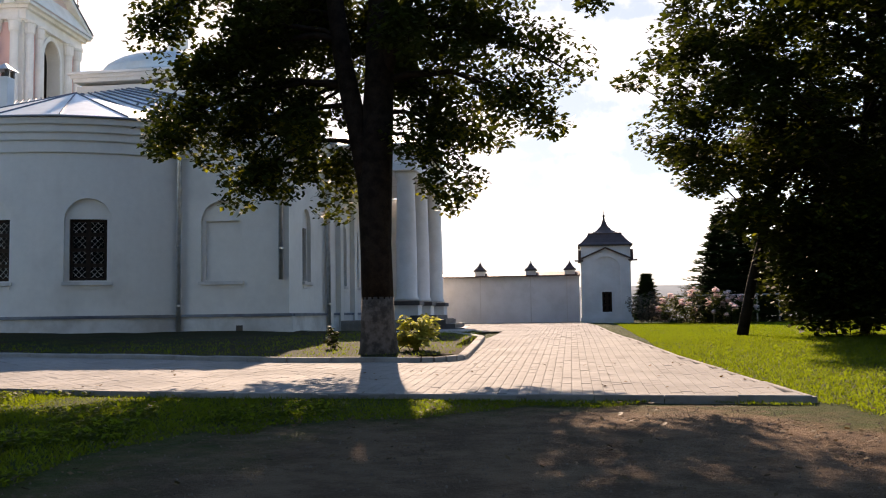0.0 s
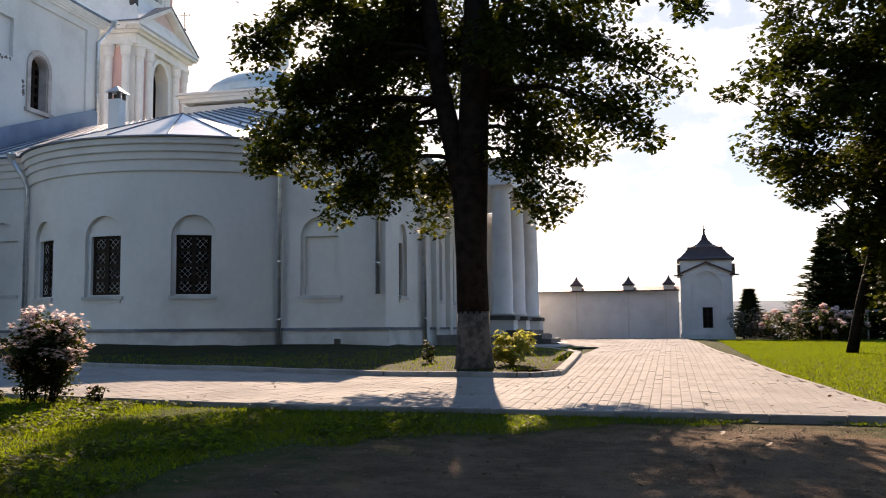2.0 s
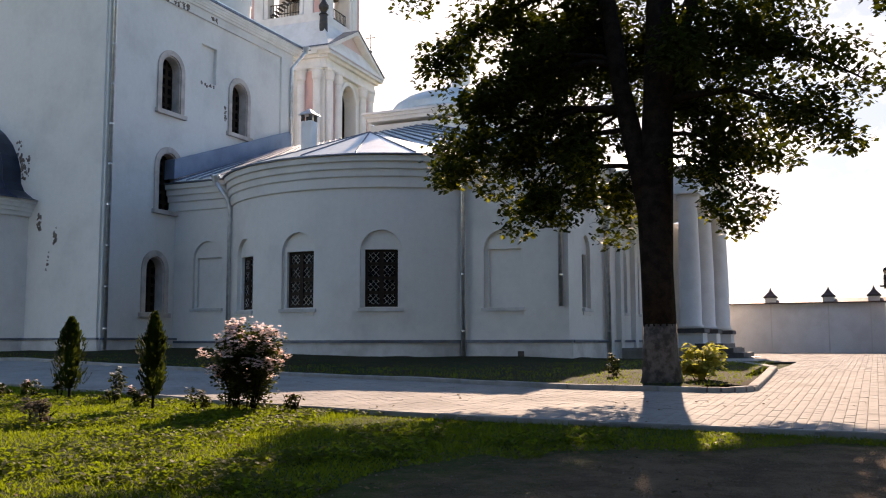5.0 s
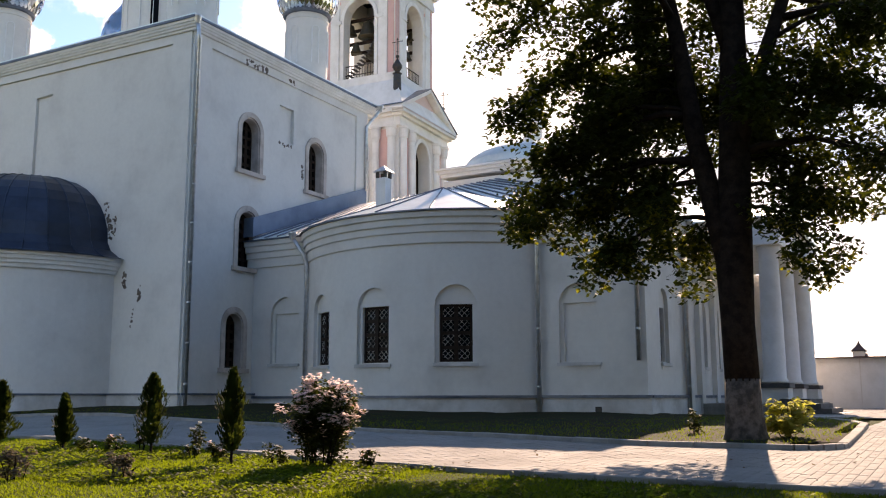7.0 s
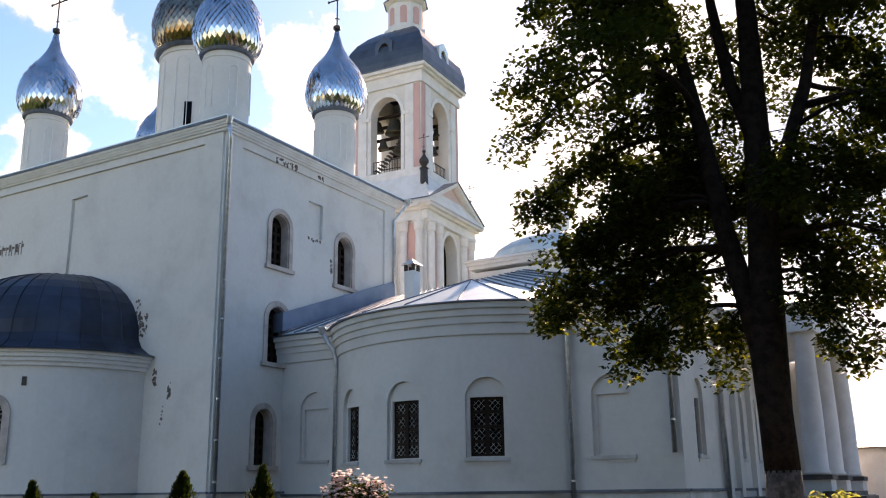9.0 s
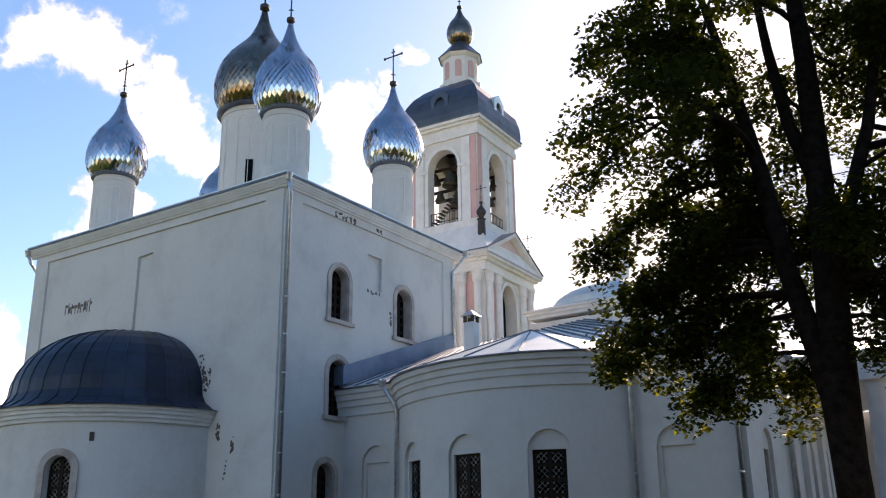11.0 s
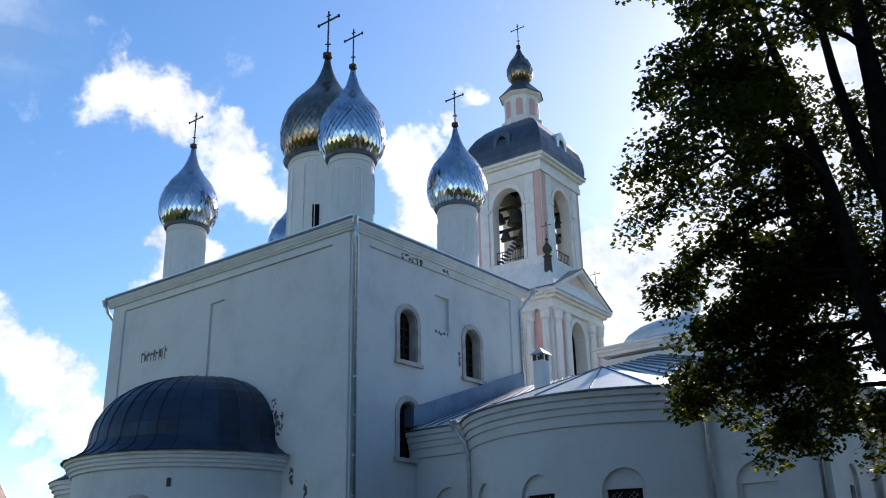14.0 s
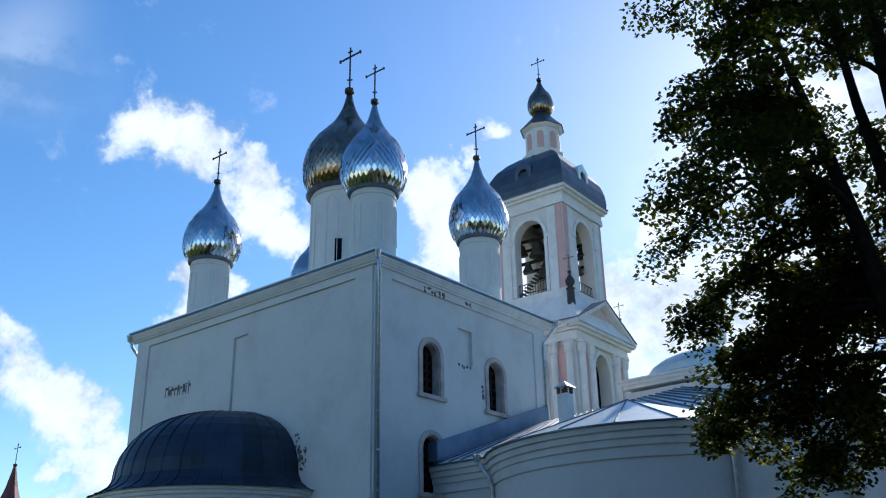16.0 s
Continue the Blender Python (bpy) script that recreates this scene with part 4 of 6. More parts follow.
def build_bell_tower():
    b = thing("bell_tower", (TX, TY, .9), "white and pink three-tiered bell tower", "bell tower")
    H1, H2 = 4.5, 3.3                # nominal half widths, which the mappings below draw in
    h1, h2 = 3.6, 2.93

    def frame_of(side, half, k=1.0, lift=0.0):
        if side == "south":
            return lambda u, d, z: (TX + half + d, TY + u * k, z + lift * (z > 5))
        if side == "east":
            return lambda u, d, z: (TX + u * k, TY - half - d, z + lift * (z > 5))
        if side == "north":
            return lambda u, d, z: (TX - half - d, TY + u * k, z + lift * (z > 5))
        return lambda u, d, z: (TX + u * k, TY + half + d, z + lift * (z > 5))
    for side in ("south", "east", "north", "west"):
        f1, f2 = frame_of(side, h1, h1 / H1, .6), frame_of(side, h2, h2 / H2)
        # lower tier
        hole = arch(-1.35, 1.35, 9.5, 19.2)
        k1 = H1 if side in ("south", "north") else H1 - .85 * H1 / h1
        part("lower_wall", wall(f1, rect(-k1, k1, .6, 20.0), [hole], .85), LIME, b)
        part("arch_band", wall(f1, band(-1.35, 1.35, 9.5, 19.2, .3), [], .1, .09), TRIMW, b)
        for u in (-3.95, -2.45, 2.45, 3.95):
            col = bmesh.new()
            x, y, _ = f1(u, .2, 0)
            lathe(col, [(.32, 9.0), (.32, 9.2), (.27, 9.3), (.25, 19.3), (.32, 19.4), (.36, 19.95), (.42, 20.0), (.42, 20.15)], x, y, 14)
            part("half_column", col, TRIMW, b)
        for u in (-3.2, 3.2):
            p = bmesh.new()
            ubox(p, f1, u - .50, u + .50, 0, .05, 9.0, 19.4)
            part("pink_panel", p, PINK, b, "pink plaster panel")
        bm = bmesh.new()
        main = side in ("south", "north")
        for z0, z1, d in ((19.55, 19.85, .3), (19.85, 20.2, .25), (20.2, 20.4, .5), (20.4, 20.6, .75)):
            e1 = H1 + d if main else H1 - .2
            ubox(bm, f1, -e1, e1, -.2, d, z0, z1)
        part("entablature", bm, TRIMW, b)
        # pediment
        if main:
            ped = wall(f1, [(-H1 - .6, 20.6), (H1 + .6, 20.6), (0, 22.75)], [], .6, .25)
            part("pediment", ped, PALEPINK, b, "shallow pale pink pediment")
            bm = bmesh.new()
            for s in (-1, 1):
                hexa(bm, [f1(u, d, z) for u, zz in ((s * (H1 + .95), 20.55), (0, 22.85)) for d in (-.6, .75) for z in (zz, zz + .28)])
            part("raking_cornice", bm, TRIMW, b)
            bm = bmesh.new()
            for s in (-1, 1):
                hexa(bm, [f1(u, d, z) for u, zz in ((s * (H1 + 1.05), 20.84), (0, 23.14)) for d in (-4.4, .82) for z in (zz, zz + .06)])
            part("pediment_roof", bm, LEDGE, b)
        # belfry tier
        k2 = H2 if side in ("south", "north") else H2 - .8 * H2 / h2
        part("belfry_wall", wall(f2, rect(-k2, k2, 22.6, 31.2), [arch(-1.45, 1.45, 24.4, 30.3)], .8), LIME, b)
        part("arch_band", wall(f2, band(-1.45, 1.45, 24.4, 30.3, .3), [], .1, .09), TRIMW, b)
        for s in (-1, 1):
            for u, w, m, nm, d in ((s * 2.27, .40, TRIMW, "corner_strip", .14), (s * 2.96, .27, PINK, "pink_panel", .07)):
                p = bmesh.new()
                ubox(p, f2, u - w, u + w, 0, d, 24.0, 30.9)
                part(nm, p, m, b)
            p = bmesh.new()
            ubox(p, f2, s * 1.95 - .35, s * 1.95 + .35, 0, .2, 28.6, 28.85)
            part("impost", p, TRIMW, b)
            x, y, _ = f2(s * 1.95, .05, 0)
            ro = wall(f2, [(s * 2.0 + .2 * math.cos(q * math.pi / 5), 30.3 + .2 * math.sin(q * math.pi / 5)) for q in range(10)], [], .06, .06)
            part("roundel", ro, PINK, b, "pink plaster roundel")
        p = bmesh.new()
        e2 = H2 + .25 if main else H2
        ubox(p, f2, -e2, e2, 0, .25, 23.4, 24.3)
        part("belfry_base", p, TRIMW, b)
        bm = bmesh.new()
        for z0, z1, d in ((31.0, 31.45, .18), (31.45, 31.9, .12), (31.9, 32.1, .35), (32.1, 32.35, .55)):
            e2 = H2 + d if main else H2 - .2
            ubox(bm, f2, -e2, e2, -.2, d, z0, z1)
        part("belfry_cornice", bm, TRIMW, b)
        bm = bmesh.new()
        e2 = H2 + .62 if main else H2 - .2
        ubox(bm, f2, -e2, e2, -.2, .62, 32.35, 32.43)
        part("eave_edge", bm, LEDGE, b)
        # rail in the arch
        rail = bmesh.new()
        for z in (24.7, 25.4):
            ubox(rail, f2, -1.45, 1.45, -.3, -.25, z, z + .06)
        for k in range(12):
            u = -1.4 + 2.8 * k / 11
            ubox(rail, f2, u - .02, u + .02, -.29, -.26, 24.4, 25.4)
        part("railing", rail, DARKMETAL, b)
    part("belfry_floor", box(bmesh.new(), TX - h2 + .1, TX + h2 - .1, TY - h2 + .1, TY + h2 - .1, 23.9, 24.3), STONE, b)
    part("lower_core", box(bmesh.new(), TX - 2.6, TX + 2.6, TY - 2.6, TY + 2.6, .6, 20), FRAMEM, b)
    bm = bmesh.new()
    e, t = h1 + .8, h2 + .3
    c0 = [(-e, -e), (e, -e), (e, e), (-e, e)]
    for i in range(4):
        (ax, ay), (bx, by) = c0[i], c0[(i + 1) % 4]
        sheet(bm, [(TX + ax, TY + ay, 21.3), (TX + bx, TY + by, 21.3), (TX + bx / e * t, TY + by / e * t, 23.7), (TX + ax / e * t, TY + ay / e * t, 23.7)])
    part("skirt_roof", bm, TRIMW, b)
    # beams and bells
    for z, k in ((29.2, 0), (27.4, .6)):
        for y in (-1.7, 0, 1.7):
            part("beam", box(bmesh.new(), TX - h2 + .5, TX + h2 - .5, TY + y - .09, TY + y + .09, z, z + .2), FRAMEM, b)
    rng = random.Random(3)
    for x, y, z, r in ((1.6, -1.7, 29.1, .55), (0, -1.7, 29.1, .75), (-1.5, -1.7, 29.1, .5), (1.9, 0, 29.1, .45), (1.9, 1.6, 29.1, .5), (0, 0, 28.6, 1.0), (1.9, .8, 27.3, .4), (.9, -2.2, 27.3, .38), (-.7, -2.2, 27.3, .42)):
        prof = [(r * 1.0, z - r * 1.7), (r * .97, z - r * 1.6), (r * .72, z - r * 1.1), (r * .58, z - r * .6), (r * .5, z - r * .25), (r * .2, z - r * .1), (.05, z + .1)]
        smooth(part("bell", lathe(bmesh.new(), prof, TX + x, TY + y, 20), BRONZE, b, "dark bronze bell"))
    st = bmesh.new()
    for k in range(14):
        box(st, TX - 1.4 + k * .2, TX - 1.2 + k * .2, TY - 2.6, TY - 1.9, 24.6 + k * .2, 24.66 + k * .2)
    part("ladder_stair", st, DARKMETAL, b)
    # swelling four-sided roof with dormers
    prof = [(3.4, 32.4), (3.44, 33.0), (3.38, 33.7), (3.16, 34.5), (2.75, 35.25), (2.15, 35.95), (1.5, 36.5)]
    bm = bmesh.new()
    rings = [[bm.verts.new((TX + sx * r, TY + sy * r, z)) for sx, sy in ((-1, -1), (1, -1), (1, 1), (-1, 1))] for r, z in prof]
    for p, q in zip(rings, rings[1:]):
        for k in range(4):
            bm.faces.new((p[k], p[(k + 1) % 4], q[(k + 1) % 4], q[k]))
    bm.faces.new(rings[-1])
    roof = part("dome_roof", bm, TOWERTIN, b, "blue-grey swelling metal roof")
    for side in ("south", "east", "north", "west"):
        f = frame_of(side, 2.75)
        # the south dormer's bright tin paints in the gleam on that side
        part("dormer", wall(f, [(-.75, 33.0), (.75, 33.0), (.75, 34.6), (0, 35.2), (-.75, 34.6)], [[(.45 * math.cos(q * math.pi / 8), 34.0 + .55 * math.sin(q * math.pi / 8)) for q in range(16)]], 1.2, .62), TIN if side == "south" else TOWERTIN, b)
        part("dormer_shutter", wall(f, [(.45 * math.cos(q * math.pi / 8), 34.0 + .55 * math.sin(q * math.pi / 8)) for q in range(16)], [], .1, .45), FRAMEM, b)
    # lantern, cap and small onion
    smooth(part("lantern", lathe(bmesh.new(), [(1.75, 36.4), (1.75, 36.8), (1.45, 36.9), (1.42, 39.0), (1.6, 39.1), (1.75, 39.3)], TX, TY, 8), TRIMW, b), False)
    for k in range(8):
        a = 2 * math.pi * (k + .5) / 8
        bm = bmesh.new()
        c, s = math.cos(a), math.sin(a)
        to = (lambda c, s: lambda u, d, z: (TX + c * (1.33 + d) - s * u, TY + s * (1.33 + d) + c * u, z))(c, s)
        part("pink_panel", wall(to, arch(-.27, .27, 37.2, 38.7), [], .08, .04), PINK, b)
    smooth(part("lantern_cap", lathe(bmesh.new(), [(1.85, 39.3), (1.3, 39.9), (.8, 40.5), (.45, 40.9), (.5, 41.0)], TX, TY, 8), TOWERTIN, b), False)
    pr = onion_profile(1.05, 40.9, 3.4)
    d = smooth(part("dome", lathe(bmesh.new(), [(max(.01, r - .03), z) for r, z in pr], TX, TY, 32), DULLSCALE, b))
    v, f = scales(pr, TX, TY, 24, 20, rng)
    tagged(part("scale_cladding", raw_mesh("scale_cladding", v, f, DULLSCALE), DULLSCALE, d), kind="stuff")
    cross(b, TX, TY, 44.0, 2.4)
    # small corner finials on the skirt roof
    for sx, sy in ((1, -1), (1, 1)):
        x, y = TX + sx * (h2 + .5), TY + sy * (h2 + .5)
        if sy > 0:
            x, y = TX + h1 - .2, TY + h1 + .4
        z = 23.9 if sy < 0 else 22.2
        fin = lathe(bmesh.new(), [(.30, z - 1.2), (.26, z), (.34, z + .05), (.16, z + .2), (.34, z + .5), (.34, z + .7), (.08, z + 1.1), (.03, z + 1.3)], x, y, 12)
        part("finial", fin, DARKMETAL, b)
        cross(b, x, y, z + 1.2, 1.5)
    b.rotation_euler = (0, 0, radians(3.5))


build_bell_tower()


# ---------------- enclosure wall and corner turret ----------------
def ewall(u, d, z):
    return (u, 51.2 - d, z)


def build_enclosure():
    w = thing("enclosure_wall", (-6, 51.5, 1.0), "white plastered monastery wall with a dark metal coping", "wall", kind="structure")
    # whiter than the limewash: light bounced off the paving is put into the colour
    part("wall_face", wall(ewall, rect(-30, .45, .5, 3.55), [], .7), TRIMW, w)
    part("footing", box(bmesh.new(), -30, .45, 50.96, 51.2, .4, 1.02), DARKSTEP, w, "dark footing along the wall")
    bm = bmesh.new()
    sheet(bm, [(-30, 50.95, 3.58), (.5, 50.95, 3.58), (.5, 51.55, 3.78), (-30, 51.55, 3.78)])
    sheet(bm, [(-30, 52.15, 3.58), (.5, 52.15, 3.58), (.5, 51.55, 3.78), (-30, 51.55, 3.78)])
    part("coping", bm, BROWNROOF, w, "dark metal coping")
    for u in (-4.7, -1.95, .0):
        p = bmesh.new()
        ubox(p, ewall, u - .26, u - .2, 0, .025, 1.0, 3.55)
        part("buttress_edge", p, LIME, w)
    for u in (-4.93, -2.15, -.05, -9.0, -13):
        x, y = u, 51.3
        f = new("pinnacle")
        f.location = Vector((x, y, 3.6)) - origin_of(w)
        f.parent = w
        part("block", box(bmesh.new(), x - .27, x + .27, y - .27, y + .27, 3.6, 3.84), LIME, f)
        part("rim", box(bmesh.new(), x - .33, x + .33, y - .33, y + .33, 3.84, 3.91), DARKMETAL, f)
        cap = lathe(bmesh.new(), [(.44, 3.91), (.26, 4.04), (.12, 4.18), (.05, 4.28), (.01, 4.38)], x, y, 4)
        bmesh.ops.rotate(cap, verts=cap.verts[:], cent=(x, y, 4), matrix=Matrix.Rotation(math.pi / 4, 3, "Z"))
        part("spire", cap, BROWNROOF, f)
    return w


build_enclosure()


def build_turret():
    x0, x1, y0, y1 = .55, 3.1, 49.6, 52.2
    cx, cy = (x0 + x1) / 2, (y0 + y1) / 2
    t = thing("corner_turret", (cx, cy, 1.0), "small white corner turret with a dark spired roof", "tower")

    def fr(u, d, z):
        return (u, y0 - d, z)
    # turret walls in the whiter colour too, standing in for bounced paving light
    part("front_wall", wall(fr, rect(x0, x1, .6, 5.0), [arch(cx - .75, cx + .75, 1.3, 4.45)], .12), TRIMW, t)
    part("front_backing", wall(fr, rect(x0, x1, .6, 5.0), [rect(cx - .22, cx + .28, 1.55, 2.6)], .3, -.12), TRIMW, t)
    part("body", box(bmesh.new(), x0, x1, y0 + .62, y1, .6, 5.0), TRIMW, t)
    for a in (x0, x1 - .3):
        part("side_wall", box(bmesh.new(), a, a + .3, y0 + .42, y0 + .62, .6, 5.0), TRIMW, t)
    barred_window(t, fr, cx - .22, cx + .28, 1.55, 2.6, -.2, 2, 3, lattice=False)
    bm = bmesh.new()
    ubox(bm, fr, x0 - .08, x1 + .08, -.1, .08, .6, 1.25)
    part("plinth", bm, TRIMW, t)
    bm = bmesh.new()
    for s in (-1, 1):
        hexa(bm, [fr(u, d, z) for u, zz in ((cx + s * 1.38, 4.25), (cx, 4.85)) for d in (-.1, .12) for z in (zz, zz + .09)])
        ubox(bm, fr, cx + s * 1.38 - .22, cx + s * 1.38 + .22, 0, .14, 4.2, 4.27)
    part("gable_moulding", bm, BROWNROOF, t)
    for x in (x0, x1):
        s = -1 if x == x0 else 1
        part("side_gable", box(bmesh.new(), min(x, x + s * .14), max(x, x + s * .14), y0 - .1, y1 + .1, 4.25, 4.8), BROWNROOF, t)
    part("eave", box(bmesh.new(), x0 - .12, x1 + .12, y0 - .12, y1 + .12, 5.0, 5.08), DARKMETAL, t)
    prof = [(1.42, 5.08), (1.25, 5.2), (1.02, 5.45), (.88, 5.64), (.88, 5.72), (.68, 5.74), (.40, 5.9), (.18, 6.15), (.07, 6.45), (.02, 6.7)]
    bm = bmesh.new()
    rings = [[bm.verts.new((cx + sx * r, cy + sy * r, z)) for sx, sy in ((-1, -1), (1, -1), (1, 1), (-1, 1))] for r, z in prof]
    for p, q in zip(rings, rings[1:]):
        for k in range(4):
            bm.faces.new((p[k], p[(k + 1) % 4], q[(k + 1) % 4], q[k]))
    bm.faces.new(rings[-1])
    part("spire", bm, BROWNROOF, t)
    part("tip", lathe(bmesh.new(), [(.05, 6.62), (.07, 6.72), (.02, 6.79), (.01, 7.02)], cx, cy, 8), DARKMETAL, t)


build_turret()


def build_red_turret():
    """A gate turret far beyond the apse, of which the spire shows."""
    x, y = -62.5, 29.2
    t = thing("spired_turret", (x, y, 1), "distant white turret with a dark red spire", "tower")
    part("shaft", lathe(bmesh.new(), [(1.6, .5), (1.6, 7.0), (1.9, 7.1), (1.9, 7.3)], x, y, 8), LIME, t)
    part("spire", lathe(bmesh.new(), [(2.1, 7.3), (1.0, 9.2), (.4, 11.0), (.08, 12.4)], x, y, 8), RUST, t)
    cross(t, x, y, 12.3, 1.6)


build_red_turret()


# ---------------- paving and kerb ----------------
def lerp_at(table, v):
    return float(np.interp(v, [a for a, _ in table], [b for _, b in table]))


FRONT = [(-46, 17.0), (-23.3, 16.9), (-19, 16.8), (-10.85, 14.4), (-6.9, 13.5), (-4.9, 13.3), (-2.5, 13.2), (3.2, 12.8)]      # x, y of the near edge
KERB = [(-40, 17.2), (-33.5, 19.2), (-31.5, 21.2), (-29.5, 22.9), (-26.6, 23.3), (-22.9, 22.6), (-20.2, 22.2), (-14.7, 21.3), (-9.5, 20.0), (-5.8, 18.9), (-2.6, 18.6)]   # x, y of the lawn's kerb
RIGHT = [(12.7, 3.05), (19.6, 2.12), (27.2, 1.4), (50.8, .5)]                                                           # y, x of the drive's far edge


def paved(x, y):
    if y < lerp_at(FRONT, x) or x > lerp_at(RIGHT, y) or y > 50.9:
        return False
    if x > -2.45 or (y > 33.2 and x > -5.4):
        return True
    return y < lerp_at(KERB, x) and x < -2.4 or (x > -2.9 and y < 19.0)


def build_paving():
    pv = thing("paving", (0, 20, gz(0, 20)), "pale concrete paving slabs sunlit between lawns", "pavement", kind="structure")
    # bed under the slabs
    verts, faces = [], []
    xs, ys = np.arange(-46, 3.2, .4), np.arange(12.6, 51, .4)
    for x in xs:
        for y in ys:
            if paved(x, y) and paved(x + .4, y) and paved(x, y + .4) and paved(x + .4, y + .4):
                k = len(verts)
                verts += [(a, b, gz(a, b) + .044) for a, b in ((x, y), (x + .4, y), (x + .4, y + .4), (x, y + .4))]
                faces.append((k, k + 1, k + 2, k + 3))
    part("bed", raw_mesh("bed", verts, faces, JOINT), JOINT, pv)
    L, Wd, gap, th = .30, .15, .004, .035
    shape = bmesh.new()
    b = .004
    lo = [shape.verts.new((sx * (L - gap) / 2, sy * (Wd - gap) / 2, -th)) for sx, sy in ((-1, -1), (1, -1), (1, 1), (-1, 1))]
    mid = [shape.verts.new((sx * (L - gap) / 2, sy * (Wd - gap) / 2, -b)) for sx, sy in ((-1, -1), (1, -1), (1, 1), (-1, 1))]
    hi = [shape.verts.new((sx * ((L - gap) / 2 - b), sy * ((Wd - gap) / 2 - b), 0)) for sx, sy in ((-1, -1), (1, -1), (1, 1), (-1, 1))]
    for p, q in ((lo, mid), (mid, hi)):
        for k in range(4):
            shape.faces.new((p[k], p[(k + 1) % 4], q[(k + 1) % 4], q[k]))
    shape.faces.new(hi)
    unit = mesh_of("slab", shape, SLAB)
    base = [tuple(v.co) for v in unit.vertices]
    fs = [tuple(p.vertices) for p in unit.polygons]
    rng = random.Random(8)
    verts, faces, singles = [], [], 0
    x = -46.0
    col = 0
    while x < 3.2:
        off = (col % 2) * L / 2
        y = 12.5 + off
        while y < 51:
            if paved(x, y) and paved(x - Wd / 2, y) and paved(x + Wd / 2 * .8, y):
                z = gz(x, y) + .058 + rng.uniform(-.003, .003)
                slope = gz(x, y + .3) - gz(x, y - .3)
                tilt = Euler((math.atan(slope / .6) + rng.uniform(-.006, .006), rng.uniform(-.008, .008), 0)).to_matrix() @ Matrix.Rotation(math.pi / 2, 3, "Z")
                if singles < 300 and -2.3 < x < 2.9 and y < 19.5:
                    o = new("slab", unit)
                    o.parent = pv
                    o.matrix_local = Matrix.Translation(Vector((x, y, z)) - origin_of(pv)) @ tilt.to_4x4()
                    singles += 1
                else:
                    k = len(verts)
                    verts += [tuple(tilt @ Vector(v) + Vector((x, y, z))) for v in base]
                    faces += [tuple(k + i for i in f) for f in fs]
            y += L
        x += Wd
        col += 1
    tagged(part("slabs", raw_mesh("slabs", verts, faces, SLAB), SLAB, pv), kind="stuff")


build_paving()


def build_kerb(name, line, label, w=.2, h=.15, step=1.0):
    """Concrete kerb stones laid end to end along a line."""
    pts = [Vector((x, y, 0)) for x, y in line]
    k = thing(name, (pts[0].x, pts[0].y, gz(pts[0].x, pts[0].y)), label, "kerb", kind="structure")
    rng = random.Random(2)
    for a, b in zip(pts, pts[1:]):
        n = max(1, round((b - a).length / step))
        way = (b - a).normalized()
        side = Vector((-way.y, way.x, 0)) * w / 2
        for i in range(n):
            p, q = a.lerp(b, i / n) + way * .006, a.lerp(b, (i + 1) / n) - way * .006
            zp, zq, j = gz(p.x, p.y), gz(q.x, q.y), rng.uniform(-.008, .008)
            bm = bmesh.new()
            v = []
            for c, z in ((p, zp), (q, zq)):
                v.append([bm.verts.new((c + side * s) + Vector((0, 0, z + dz + j))) for s, dz in ((-1, -.15), (1, -.15), (1, h - .015), (.85, h), (-.85, h), (-1, h - .015))])
            for m in range(6):
                bm.faces.new((v[0][m], v[0][(m + 1) % 6], v[1][(m + 1) % 6], v[1][m]))
            bm.faces.new(v[0])
            bm.faces.new(v[1][::-1])
            part("kerbstone", bm, STONE, k)
    return k


corner = [(-3.0 + .75 * math.sin(radians(a)), 19.35 - .75 * math.cos(radians(a))) for a in range(0, 91, 18)]
SWEEP = [(-40, 17.2), (-33.5, 19.2), (-31.5, 21.2), (-29.5, 22.9), (-26.6, 23.3), (-22.9, 22.6), (-20.2, 22.2), (-14.7, 21.3), (-9.5, 20.0), (-5.8, 18.8)]
ISLAND = SWEEP + corner + [(-2.35, 22.5), (-2.5, 26.0), (-3.0, 28.2), (-4.8, 32.6)]
build_kerb("kerb", ISLAND, "pale concrete kerb round the church lawn")
build_kerb("edging", [(3.08, 12.75), (2.16, 19.6), (1.44, 27.2), (.55, 50.6)], "narrow concrete edging beside the grass", .09, .05, 1.0)
build_kerb("front_edging", [(-23, 16.85), (-19, 16.75), (-10.85, 14.35), (-6.9, 13.45), (-4.9, 13.25), (-2.5, 13.15), (3.05, 12.72)], "sunken concrete edging in front of the paving", .1, .078, 1.0)


